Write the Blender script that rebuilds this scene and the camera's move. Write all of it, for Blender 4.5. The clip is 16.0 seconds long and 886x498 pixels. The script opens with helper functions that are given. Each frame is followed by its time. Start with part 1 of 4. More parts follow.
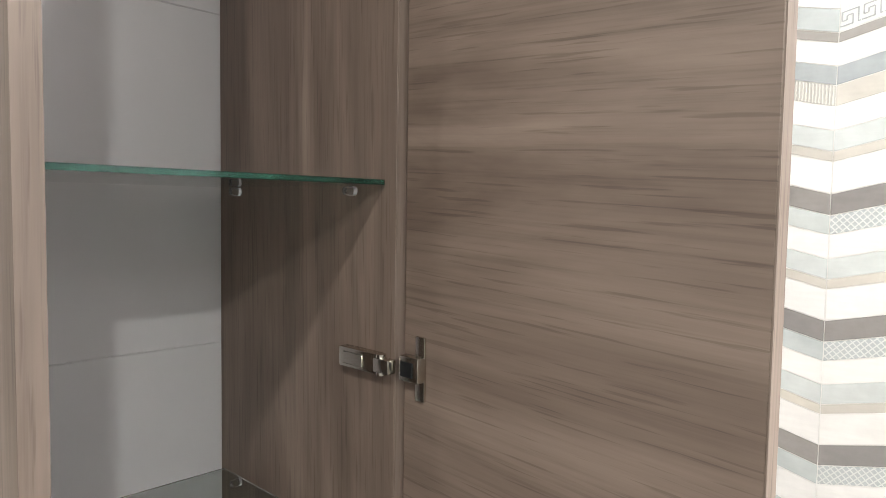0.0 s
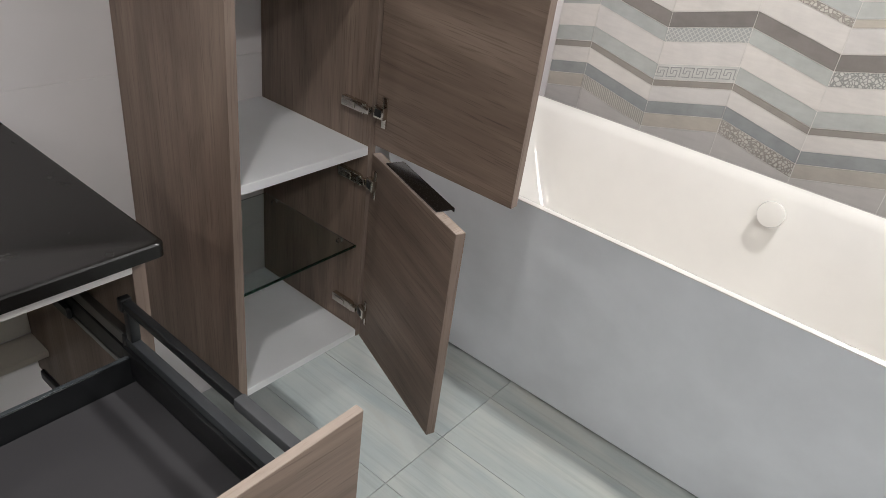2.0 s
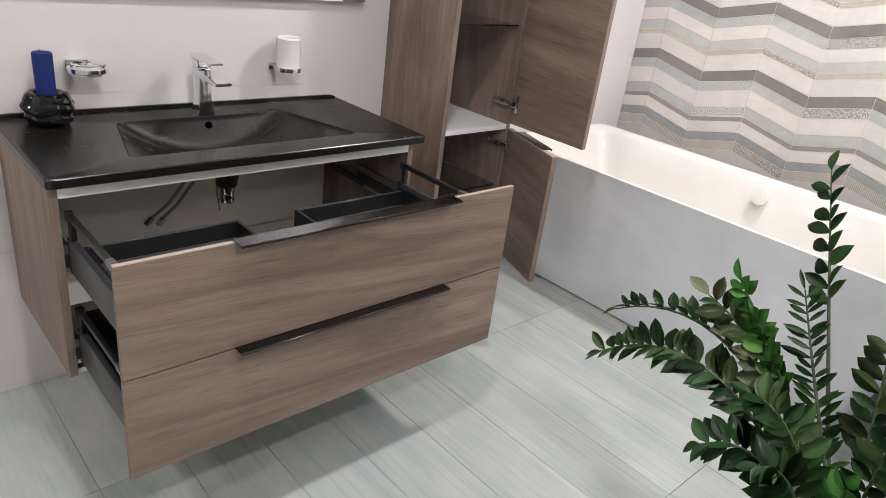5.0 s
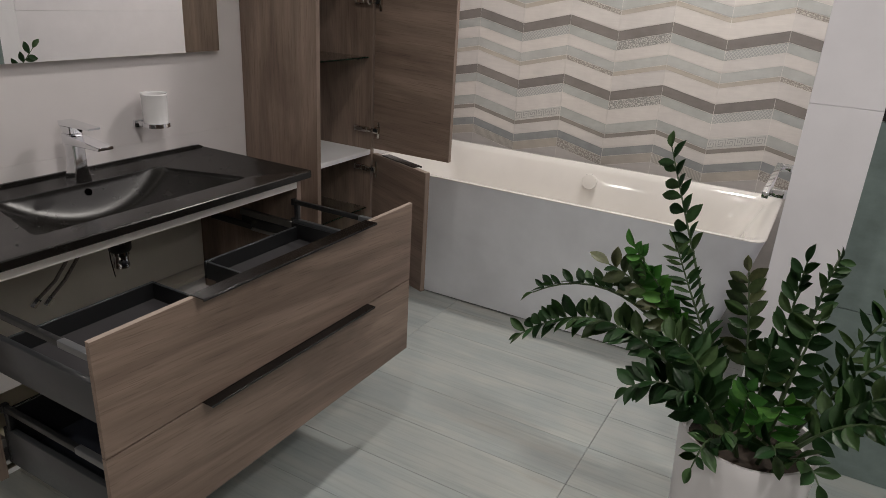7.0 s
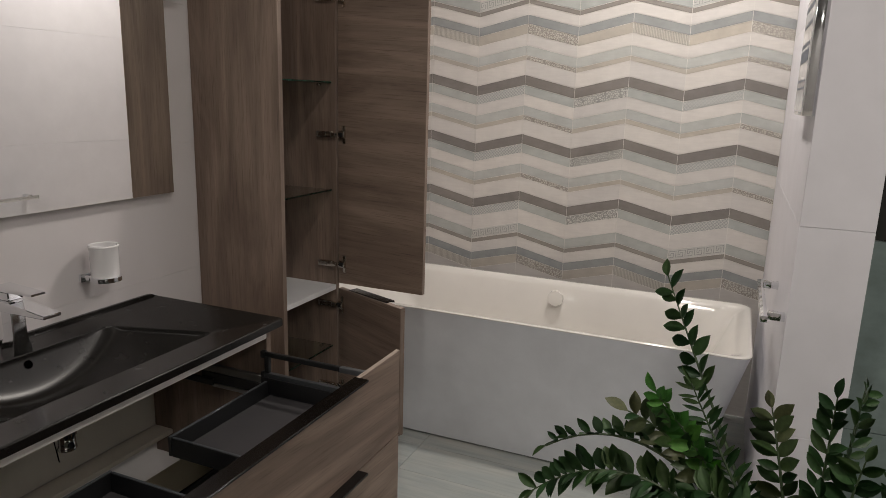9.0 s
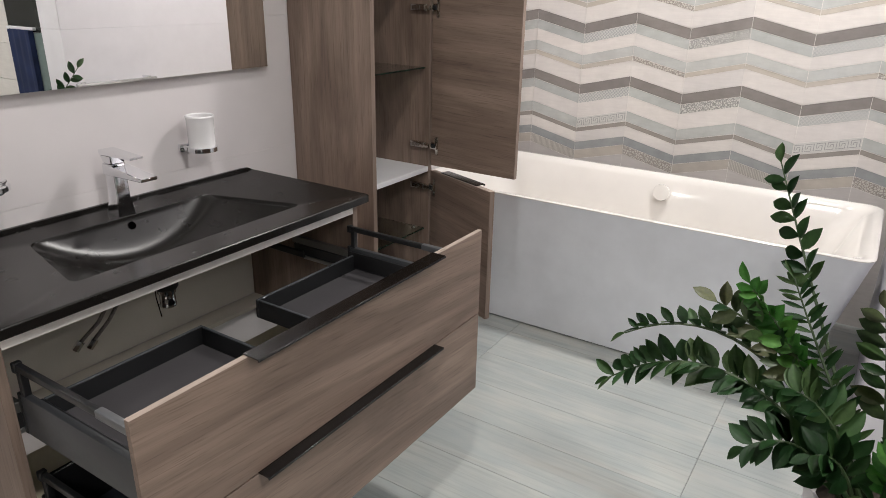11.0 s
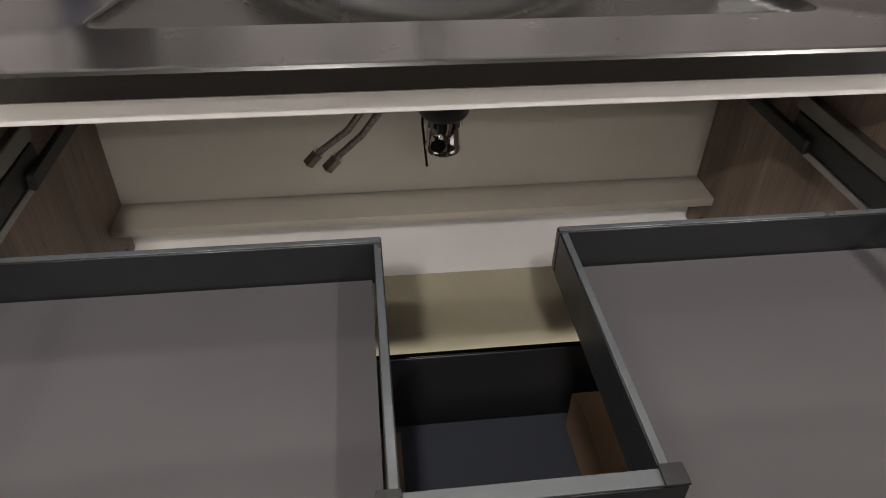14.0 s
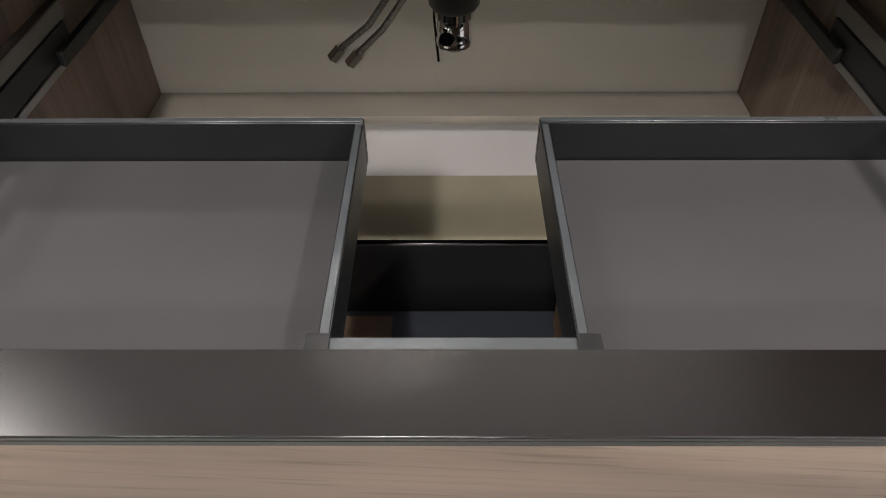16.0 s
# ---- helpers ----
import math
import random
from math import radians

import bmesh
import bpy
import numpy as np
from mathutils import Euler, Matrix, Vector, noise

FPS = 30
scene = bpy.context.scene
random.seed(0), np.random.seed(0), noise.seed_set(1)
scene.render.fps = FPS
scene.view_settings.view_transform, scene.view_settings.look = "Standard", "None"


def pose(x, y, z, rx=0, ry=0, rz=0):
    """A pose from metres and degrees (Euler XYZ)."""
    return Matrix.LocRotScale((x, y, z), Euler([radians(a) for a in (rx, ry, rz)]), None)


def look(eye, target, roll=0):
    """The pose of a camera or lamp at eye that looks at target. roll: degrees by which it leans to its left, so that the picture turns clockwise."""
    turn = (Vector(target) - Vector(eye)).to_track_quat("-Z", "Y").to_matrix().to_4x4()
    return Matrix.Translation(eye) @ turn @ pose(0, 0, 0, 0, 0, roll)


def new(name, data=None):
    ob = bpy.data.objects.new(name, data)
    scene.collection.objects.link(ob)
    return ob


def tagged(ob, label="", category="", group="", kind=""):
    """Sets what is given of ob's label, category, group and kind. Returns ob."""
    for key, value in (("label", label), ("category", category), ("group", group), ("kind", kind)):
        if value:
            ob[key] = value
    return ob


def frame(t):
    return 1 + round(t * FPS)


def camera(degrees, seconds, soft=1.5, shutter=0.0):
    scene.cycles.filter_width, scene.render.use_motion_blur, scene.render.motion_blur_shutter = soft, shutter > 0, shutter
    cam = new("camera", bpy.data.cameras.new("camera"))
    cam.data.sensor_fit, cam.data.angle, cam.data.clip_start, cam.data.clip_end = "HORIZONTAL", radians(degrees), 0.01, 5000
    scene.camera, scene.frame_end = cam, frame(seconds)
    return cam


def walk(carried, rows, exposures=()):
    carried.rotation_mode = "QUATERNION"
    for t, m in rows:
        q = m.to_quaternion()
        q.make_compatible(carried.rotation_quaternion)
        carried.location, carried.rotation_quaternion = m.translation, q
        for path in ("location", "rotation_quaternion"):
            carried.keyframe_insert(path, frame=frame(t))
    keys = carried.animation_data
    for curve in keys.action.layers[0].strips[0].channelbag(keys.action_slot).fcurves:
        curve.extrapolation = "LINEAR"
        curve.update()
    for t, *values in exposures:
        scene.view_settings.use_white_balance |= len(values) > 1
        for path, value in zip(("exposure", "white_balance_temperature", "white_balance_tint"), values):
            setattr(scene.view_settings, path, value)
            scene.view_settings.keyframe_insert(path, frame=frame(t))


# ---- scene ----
cam = camera(65.8, 16.0, soft=0.8)
PATH = [
    (0, (0.804, 0.082, 1.421), (-0.577, 1.523, 1.299), 0.9),
    (0.3, (0.817, 0.048, 1.333), (-0.373, 1.585, 0.838), 2.1),
    (0.5, (0.829, 0.021, 1.249), (-0.248, 1.525, 0.487), 2.6),
    (0.6, (0.839, 0.013, 1.236), (-0.186, 1.506, 0.377), 3.0),
    (1, (0.932, -0.053, 1.217), (-0.063, 1.358, 0.208), 3.5),
    (1.5, (1.077, -0.19, 1.239), (0.026, 1.121, 0.155), 7.7),
    (2, (1.189, -0.384, 1.269), (0.181, 1.01, 0.249), 8.1),
    (2.5, (1.274, -0.632, 1.284), (0.147, 0.726, 0.344), 7.8),
    (3, (1.421, -0.829, 1.284), (0.106, 0.393, 0.402), 6.0),
    (3.2, (1.475, -0.913, 1.295), (0.12, 0.225, 0.363), 5.4),
    (5.3, (1.946, -1.361, 1.33), (0.683, -0.016, 0.558), 7.8),
    (5.5, (1.939, -1.399, 1.329), (0.711, 0.004, 0.605), 7.2),
    (6, (1.922, -1.527, 1.341), (0.835, 0.001, 0.645), 6.1),
    (6.5, (1.882, -1.606, 1.332), (0.98, 0.034, 0.628), 4.8),
    (7, (1.813, -1.58, 1.341), (0.917, 0.057, 0.622), 3.4),
    (7.5, (1.727, -1.505, 1.365), (0.788, 0.136, 0.714), 3.4),
    (8, (1.622, -1.503, 1.393), (0.83, 0.253, 0.855), 1.9),
    (8.2, (1.592, -1.508, 1.396), (0.839, 0.274, 0.89), 1.3),
    (10.3, (1.59, -1.487, 1.413), (0.775, 0.299, 1.031), 0.8),
    (10.5, (1.605, -1.462, 1.384), (0.735, 0.268, 0.884), 0.6),
    (11, (1.642, -1.439, 1.34), (0.639, 0.135, 0.621), 1.1),
    (11.5, (1.62, -1.395, 1.294), (0.522, 0.019, 0.403), 2.9),
    (11.8, (1.56, -1.316, 1.269), (0.379, -0.015, 0.313), 3.6),
    (12, (1.493, -1.242, 1.257), (0.265, -0.035, 0.239), 3.9),
    (12.5, (1.345, -1.075, 1.23), (0.027, -0.099, 0.085), 4.2),
    (13, (1.246, -0.845, 1.186), (-0.197, -0.185, -0.032), 3.3),
    (13.3, (1.168, -0.735, 1.144), (-0.305, -0.186, -0.093), 3.8),
    (13.5, (1.107, -0.682, 1.107), (-0.366, -0.241, -0.172), 2.5),
    (14, (0.944, -0.585, 0.986), (-0.623, -0.381, -0.241), 1.2),
    (14.5, (0.859, -0.54, 0.899), (-0.719, -0.473, -0.327), -0.8),
    (15, (0.864, -0.515, 0.906), (-0.637, -0.48, -0.414), -0.3),
    (15.5, (0.908, -0.498, 0.94), (-0.595, -0.484, -0.38), -0.9),
    (16, (0.989, -0.5, 0.969), (-0.451, -0.516, -0.419), -0.5),
]
EXPOSURES = [(0.0, 0.56, 6150, 3), (0.5, 0.16, 6300, 4), (1.0, -0.02, 6300, 6), (1.5, -0.04, 6280, 6), (2.0, -0.26, 6250, 7), (3.0, 0.27, 6250, 8), (3.2, 0.27, 6250, 8), (5.5, 0.0, 6400, 10), (6.0, 0.0, 6450, 10), (6.5, -0.72, 6550, 10), (7.0, -0.92, 6600, 10), (7.5, -0.6, 6700, 10), (8.0, -1.15, 6800, 10), (10.5, -0.98, 6650, 10), (11.0, -0.22, 6400, 10), (11.5, 0.05, 6400, 10), (12.5, 0.45, 6450, 10), (13.0, 0.42, 6550, 10), (13.5, 0.55, 6600, 10), (14.0, 0.68, 6700, 10), (14.5, 0.9, 6700, 10), (15.0, 0.72, 6700, 10), (15.5, 0.65, 6700, 10), (16.0, 0.72, 6600, 10)]
walk(cam, [(t, look(eye, target, roll)) for t, eye, target, roll in PATH], EXPOSURES)

# ---- light ----
world = bpy.data.worlds.new("world")
scene.world = world
world.use_nodes = True
world.node_tree.nodes["Background"].inputs[0].default_value = (0.9, 0.93, 1.0, 1)
world.node_tree.nodes["Background"].inputs[1].default_value = 0.02


# Area lamp without a fixture, never in view; some serve only as fill.
def overhead_lamp(x, y, size, watts, colour=(1.0, 0.955, 0.91)):
    data = bpy.data.lights.new("unseen_lamp", "AREA")
    data.shape, data.size, data.energy, data.color = "DISK", size, watts, colour
    lamp = new("unseen_lamp", data)
    lamp.matrix_world = pose(x, y, 2.62)
    return lamp


# (2.1, -2.7), (3.9, -2.6) and (3.0, 2.0) are added fill, not known sources.
LAMPS = [(1.26, 1.08, 0.16, 38), (2.42, 1.10, 0.12, 58), (1.24, -0.80, 0.14, 18), (2.70, -0.95, 0.16, 36), (3.85, -0.22, 0.16, 13), (2.1, -2.7, 0.20, 22), (3.9, -2.6, 0.5, 5), (3.0, 2.0, 0.3, 5), (-0.03, -2.1, 0.14, 16)]
for lx, ly, ls, lw in LAMPS:
    overhead_lamp(lx, ly, ls, lw)


# ---- materials ----
def nodes_of(name):
    m = bpy.data.materials.new(name)
    m.use_nodes = True
    nt = m.node_tree
    return m, nt, nt.nodes["Principled BSDF"]


def coords(nt, scale=(1, 1, 1), turn=(0, 0, 0)):
    tc = nt.nodes.new("ShaderNodeTexCoord")
    out = tc.outputs["Object"]
    for key, value in (("Rotation", turn), ("Scale", scale)):
        mp = nt.nodes.new("ShaderNodeMapping")
        mp.inputs[key].default_value = value
        nt.links.new(out, mp.inputs["Vector"])
        out = mp.outputs["Vector"]
    return out


def noise_tex(nt, vec, scale, detail=4, rough=0.55, distortion=0.0):
    n = nt.nodes.new("ShaderNodeTexNoise")
    n.inputs["Scale"].default_value, n.inputs["Detail"].default_value = scale, detail
    n.inputs["Roughness"].default_value, n.inputs["Distortion"].default_value = rough, distortion
    nt.links.new(vec, n.inputs["Vector"])
    return n.outputs["Fac"]


def ramp(nt, fac, stops):
    r = nt.nodes.new("ShaderNodeValToRGB")
    el = r.color_ramp.elements
    while len(el) < len(stops):
        el.new(0.5)
    for e, (p, c) in zip(el, stops):
        e.position, e.color = p, (*c, 1)
    nt.links.new(fac, r.inputs["Fac"])
    return r.outputs["Color"]


def mix(nt, a, b, fac, mode="MIX"):
    n = nt.nodes.new("ShaderNodeMix")
    n.data_type, n.blend_type = "RGBA", mode
    for sock, val in ((n.inputs[0], fac), (n.inputs[6], a), (n.inputs[7], b)):
        if hasattr(val, "is_linked"):
            nt.links.new(val, sock)
        else:
            sock.default_value = val if isinstance(val, float) else (*val, 1)
    return n.outputs[2]


def bump(nt, bsdf, height, strength, distance=0.001):
    b = nt.nodes.new("ShaderNodeBump")
    b.inputs["Strength"].default_value, b.inputs["Distance"].default_value = strength, distance
    nt.links.new(height, b.inputs["Height"])
    nt.links.new(b.outputs["Normal"], bsdf.inputs["Normal"])


def plain(name, colour, rough=0.5, metal=0.0, vary=0.12, scale=9.0, bump_scale=180.0, bump_strength=0.05, gloss=0.07, **extra):
    """A surface with soft blotches, fine grain in its gloss and a slight relief."""
    m, nt, b = nodes_of(name)
    v = coords(nt)
    lo = tuple(c * (1 - vary) for c in colour)
    hi = tuple(min(1, c * (1 + vary)) for c in colour)
    nt.links.new(ramp(nt, noise_tex(nt, v, scale, 5), [(0.3, lo), (0.7, hi)]), b.inputs["Base Color"])
    r = nt.nodes.new("ShaderNodeMapRange")
    r.inputs["To Min"].default_value, r.inputs["To Max"].default_value = max(0.02, rough - gloss), min(1, rough + gloss)
    nt.links.new(noise_tex(nt, v, scale * 4, 3), r.inputs["Value"])
    nt.links.new(r.outputs["Result"], b.inputs["Roughness"])
    b.inputs["Metallic"].default_value = metal
    if bump_strength:
        bump(nt, b, noise_tex(nt, v, bump_scale, 2), bump_strength, 0.0005)
    for key, value in extra.items():
        b.inputs[key.replace("_", " ")].default_value = value
    return m


def wood(name, grain, dark, light, rough=0.48, spin=0.0):
    """Laminated board; the grain runs along the axis named."""
    m, nt, b = nodes_of(name)
    along, across = 0.75, 5.5
    turn = {"x": (0, -0.055, 0), "y": (0.075, 0, 0), "z": (0.012, 0.012, 0)}[grain]
    turn = (turn[0], turn[1], turn[2] + spin)
    broad = coords(nt, tuple(along if a == grain else across for a in "xyz"), turn)
    fine = coords(nt, tuple(3.4 if a == grain else 190.0 for a in "xyz"), turn)
    mid = coords(nt, tuple(1.6 if a == grain else 26.0 for a in "xyz"), turn)
    c1 = ramp(nt, noise_tex(nt, broad, 1.6, 5, 0.55, 1.7), [(0.28, dark), (0.52, tuple((p + q) / 2 for p, q in zip(dark, light))), (0.74, light)])
    c2 = ramp(nt, noise_tex(nt, mid, 1.3, 5, 0.6, 0.4), [(0.25, (0.80, 0.785, 0.77)), (0.6, (1.0, 1.0, 1.0)), (0.9, (1.08, 1.075, 1.07))])
    f = noise_tex(nt, fine, 1.0, 5, 0.65)
    c3 = ramp(nt, f, [(0.32, (0.78, 0.765, 0.75)), (0.46, (0.96, 0.955, 0.95)), (0.62, (1.04, 1.04, 1.04))])
    pore = ramp(nt, noise_tex(nt, coords(nt, tuple(11.0 if a == grain else 330.0 for a in "xyz"), turn), 1.0, 2, 0.5), [(0.33, (0.68, 0.66, 0.64)), (0.41, (1.0, 1.0, 1.0))])
    tone = mix(nt, mix(nt, c1, c2, 0.85, "MULTIPLY"), c3, 0.9, "MULTIPLY")
    nt.links.new(mix(nt, tone, pore, 0.8, "MULTIPLY"), b.inputs["Base Color"])
    b.inputs["Roughness"].default_value = rough
    bump(nt, b, f, 0.25, 0.0004)
    return m


def glass(name, tint, rough=0.0, ior=1.5):
    m, nt, b = nodes_of(name)
    b.inputs["Base Color"].default_value = (*tint, 1)
    b.inputs["Transmission Weight"].default_value, b.inputs["Roughness"].default_value, b.inputs["IOR"].default_value = 1.0, rough, ior
    return m


def glow(name, colour, strength):
    m, nt, b = nodes_of(name)
    b.inputs["Base Color"].default_value = (0.8, 0.8, 0.8, 1)
    b.inputs["Emission Color"].default_value, b.inputs["Emission Strength"].default_value = (*colour, 1), strength
    return m


def stone_tile(name, colour, streak=0.10, rough=0.42):
    """Glazed cement-look tile: cloudy, lightly streaked, each piece a little different."""
    m, nt, b = nodes_of(name)
    v = coords(nt)
    s = coords(nt, (1.2, 1.2, 9))
    info = nt.nodes.new("ShaderNodeObjectInfo")
    a = ramp(nt, noise_tex(nt, v, 14, 6, 0.65), [(0.3, tuple(c * (1 - streak) for c in colour)), (0.7, tuple(min(1, c * (1 + streak)) for c in colour))])
    d = ramp(nt, noise_tex(nt, s, 10, 4), [(0.35, (0.965, 0.965, 0.965)), (0.65, (1.02, 1.02, 1.02))])
    r = ramp(nt, info.outputs["Random"], [(0.0, (0.94, 0.94, 0.95)), (1.0, (1.04, 1.03, 1.02))])
    nt.links.new(mix(nt, mix(nt, a, d, 1.0, "MULTIPLY"), r, 1.0, "MULTIPLY"), b.inputs["Base Color"])
    b.inputs["Roughness"].default_value = rough
    bump(nt, b, noise_tex(nt, v, 60, 5), 0.12, 0.001)
    return m


def deco_tile(name, colour, line, pattern):
    """Decor tile with a pressed relief in a second colour."""
    m, nt, b = nodes_of(name)
    v = coords(nt)
    if pattern == "weave":
        w1, w2 = nt.nodes.new("ShaderNodeTexWave"), nt.nodes.new("ShaderNodeTexWave")
        for w, sx in ((w1, 1), (w2, -1)):
            mp = coords(nt, (sx, 0.0, 1))
            w.wave_type, w.bands_direction = "BANDS", "DIAGONAL"
            w.inputs["Scale"].default_value = 42
            nt.links.new(mp, w.inputs["Vector"])
        mx = nt.nodes.new("ShaderNodeMath")
        mx.operation = "MAXIMUM"
        nt.links.new(w1.outputs["Fac"], mx.inputs[0]), nt.links.new(w2.outputs["Fac"], mx.inputs[1])
        fac = mx.outputs[0]
        lo, hi = 0.80, 0.93
    elif pattern == "crackle":
        vo = nt.nodes.new("ShaderNodeTexVoronoi")
        vo.feature = "DISTANCE_TO_EDGE"
        vo.inputs["Scale"].default_value = 105
        nt.links.new(v, vo.inputs["Vector"])
        iv = nt.nodes.new("ShaderNodeMath")
        iv.operation = "SUBTRACT"
        iv.inputs[0].default_value = 1.0
        nt.links.new(vo.outputs["Distance"], iv.inputs[1])
        fac, lo, hi = iv.outputs[0], 0.84, 0.93
    else:
        w = nt.nodes.new("ShaderNodeTexWave")
        w.wave_type, w.bands_direction = "BANDS", "X"
        w.inputs["Scale"].default_value, w.inputs["Distortion"].default_value, w.inputs["Detail Scale"].default_value = 46, 1.6, 3.0
        nt.links.new(v, w.inputs["Vector"])
        fac, lo, hi = w.outputs["Fac"], 0.45, 0.75
    mask = ramp(nt, fac, [(lo, (0, 0, 0)), (hi, (1, 1, 1))])
    nt.links.new(mix(nt, colour, line, mask), b.inputs["Base Color"])
    b.inputs["Roughness"].default_value = 0.45
    bump(nt, b, mask, 0.5, 0.002)
    return m


def plank_floor(name):
    """Bleached wood-look stoneware with blue-grey and sand streaks along x."""
    m, nt, b = nodes_of(name)
    info = nt.nodes.new("ShaderNodeObjectInfo")
    tc, add = nt.nodes.new("ShaderNodeTexCoord"), nt.nodes.new("ShaderNodeVectorMath")
    mul = nt.nodes.new("ShaderNodeVectorMath")
    mul.operation = "SCALE"
    mul.inputs[0].default_value = (7.0, 13.0, 3.0)
    nt.links.new(info.outputs["Random"], mul.inputs["Scale"])
    nt.links.new(tc.outputs["Object"], add.inputs[0]), nt.links.new(mul.outputs[0], add.inputs[1])

    def stretched(sc):
        mp = nt.nodes.new("ShaderNodeMapping")
        mp.inputs["Scale"].default_value = sc
        nt.links.new(add.outputs[0], mp.inputs["Vector"])
        return mp.outputs["Vector"]
    base = ramp(nt, noise_tex(nt, stretched((1.3, 9, 1)), 1.5, 5, 0.6, 0.5), [(0.22, (0.345, 0.38, 0.385)), (0.45, (0.41, 0.437, 0.432)), (0.62, (0.46, 0.475, 0.457)), (0.8, (0.44, 0.425, 0.39))])
    streak = ramp(nt, noise_tex(nt, stretched((2.0, 60, 1)), 1.3, 6, 0.65), [(0.30, (0.80, 0.81, 0.81)), (0.52, (1, 1, 1))])
    cloud = ramp(nt, noise_tex(nt, stretched((4, 6, 1)), 2.0, 5), [(0.3, (0.93, 0.95, 0.96)), (0.7, (1.03, 1.02, 1.0))])
    each = ramp(nt, info.outputs["Random"], [(0.0, (0.94, 0.96, 0.97)), (1.0, (1.03, 1.02, 1.0))])
    nt.links.new(mix(nt, mix(nt, mix(nt, base, streak, 0.8, "MULTIPLY"), cloud, 1.0, "MULTIPLY"), each, 1.0, "MULTIPLY"), b.inputs["Base Color"])
    b.inputs["Roughness"].default_value = 0.38
    bump(nt, b, noise_tex(nt, stretched((3, 70, 1)), 2.0, 4), 0.2, 0.0006)
    return m


WD, WL = (0.142, 0.099, 0.077), (0.300, 0.223, 0.177)
wood_x, wood_y, wood_z = (wood("wood_" + a, a, WD, WL) for a in "xyz")
wood_door = wood("wood_open_door", "x", WD, WL, spin=radians(20.8))
wood_edge = wood("wood_edge", "z", (0.17, 0.125, 0.10), (0.29, 0.22, 0.18), 0.55)
wood_edge_y = wood("wood_edge_y", "y", (0.31, 0.25, 0.21), (0.44, 0.36, 0.31), 0.55)
wall_tile = plain("wall_tile", (0.665, 0.63, 0.635), 0.38, vary=0.03, scale=5, bump_scale=90, bump_strength=0.06)
grout = plain("grout", (0.76, 0.735, 0.70), 0.9)
paint = plain("white_paint", (0.79, 0.775, 0.82), 0.6, vary=0.03)
ceiling_paint = plain("ceiling_paint", (0.32, 0.32, 0.32), 0.9, vary=0.05)
showroom = plain("showroom_wall", (0.45, 0.44, 0.43), 0.7, vary=0.06)
floor_mat = plank_floor("plank_stoneware")
floor_joint = plain("floor_joint", (0.28, 0.285, 0.275), 0.9)
beige_floor = plain("beige_floor", (0.52, 0.49, 0.45), 0.5, vary=0.08)
trim_brown = plain("trim_brown", (0.33, 0.28, 0.25), 0.5)
black_ceramic = plain("black_ceramic", (0.008, 0.0072, 0.0066), 0.27, vary=0.05, scale=6, bump_strength=0.0, gloss=0.012, Specular_IOR_Level=0.38)
aluminium = plain("brushed_aluminium", (0.80, 0.78, 0.75), 0.34, 0.25, vary=0.06)
chrome = plain("chrome", (0.82, 0.83, 0.85), 0.06, 1.0, vary=0.02, bump_strength=0.0)
nickel = plain("nickel", (0.62, 0.58, 0.52), 0.22, 1.0, vary=0.06)
black_metal = plain("black_anodised", (0.060, 0.059, 0.060), 0.25, 1.0, vary=0.05, scale=3, bump_strength=0.0, gloss=0.02)
anthracite = plain("anthracite_metal", (0.011, 0.0117, 0.013), 0.38, 0.1, vary=0.12)
grey_metal = plain("grey_drawer_side", (0.060, 0.064, 0.070), 0.40, 0.4, vary=0.1)
pale_rail_front = plain("rail_front_length", (0.15, 0.155, 0.165), 0.35, 0.5, vary=0.08)
felt = plain("grey_drawer_base", (0.040, 0.0375, 0.041), 0.7, vary=0.10, scale=5)
cap_metal = plain("tray_edge_metal", (0.10, 0.11, 0.12), 0.3, 0.5, vary=0.1)
steel_rail = plain("zinc_runner", (0.40, 0.40, 0.40), 0.35, 1.0)
dark_zinc = plain("dark_zinc", (0.22, 0.215, 0.21), 0.35, 0.9)
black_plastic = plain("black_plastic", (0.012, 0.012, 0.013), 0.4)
white_board = plain("white_laminate", (0.76, 0.76, 0.78), 0.4, vary=0.03)
bath_white = plain("white_acrylic", (0.78, 0.755, 0.72), 0.10, vary=0.02, bump_strength=0.0, Coat_Weight=0.6)
bath_front = plain("bath_panel", (0.71, 0.725, 0.765), 0.42, vary=0.055, scale=7)
dark_gap = plain("dark_gap", (0.03, 0.035, 0.04), 0.7)
shelf_glass = glass("shelf_glass", (0.90, 0.97, 0.94))
clear_glass = glass("clear_glass", (0.97, 0.98, 0.98))
glass_edge = glass("glass_edge", (0.16, 0.50, 0.38), 0.15)
mirror_mat, mirror_tree, mirror_shader = nodes_of("mirror_silver")
mirror_shader.inputs["Base Color"].default_value, mirror_shader.inputs["Metallic"].default_value, mirror_shader.inputs["Roughness"].default_value = (0.9, 0.9, 0.88, 1), 1.0, 0.0
porcelain = plain("white_porcelain", (0.82, 0.81, 0.82), 0.16, vary=0.02, bump_strength=0.0)
candle_wax = plain("blue_wax", (0.007, 0.018, 0.115), 0.62, vary=0.2, Specular_IOR_Level=0.25)
black_glass = plain("black_glass", (0.006, 0.006, 0.007), 0.06, vary=0.2, bump_scale=40, bump_strength=0.1)
navy_cloth = plain("navy_cloth", (0.012, 0.022, 0.07), 0.9, vary=0.3, bump_scale=300, bump_strength=0.4)
green_tile = stone_tile("green_tile", (0.19, 0.245, 0.235), 0.16, 0.4)
black_panel = plain("black_panel", (0.015, 0.017, 0.015), 0.25, vary=0.5, scale=4)
pot_mat = plain("pot_white", (0.72, 0.70, 0.72), 0.4, vary=0.03)
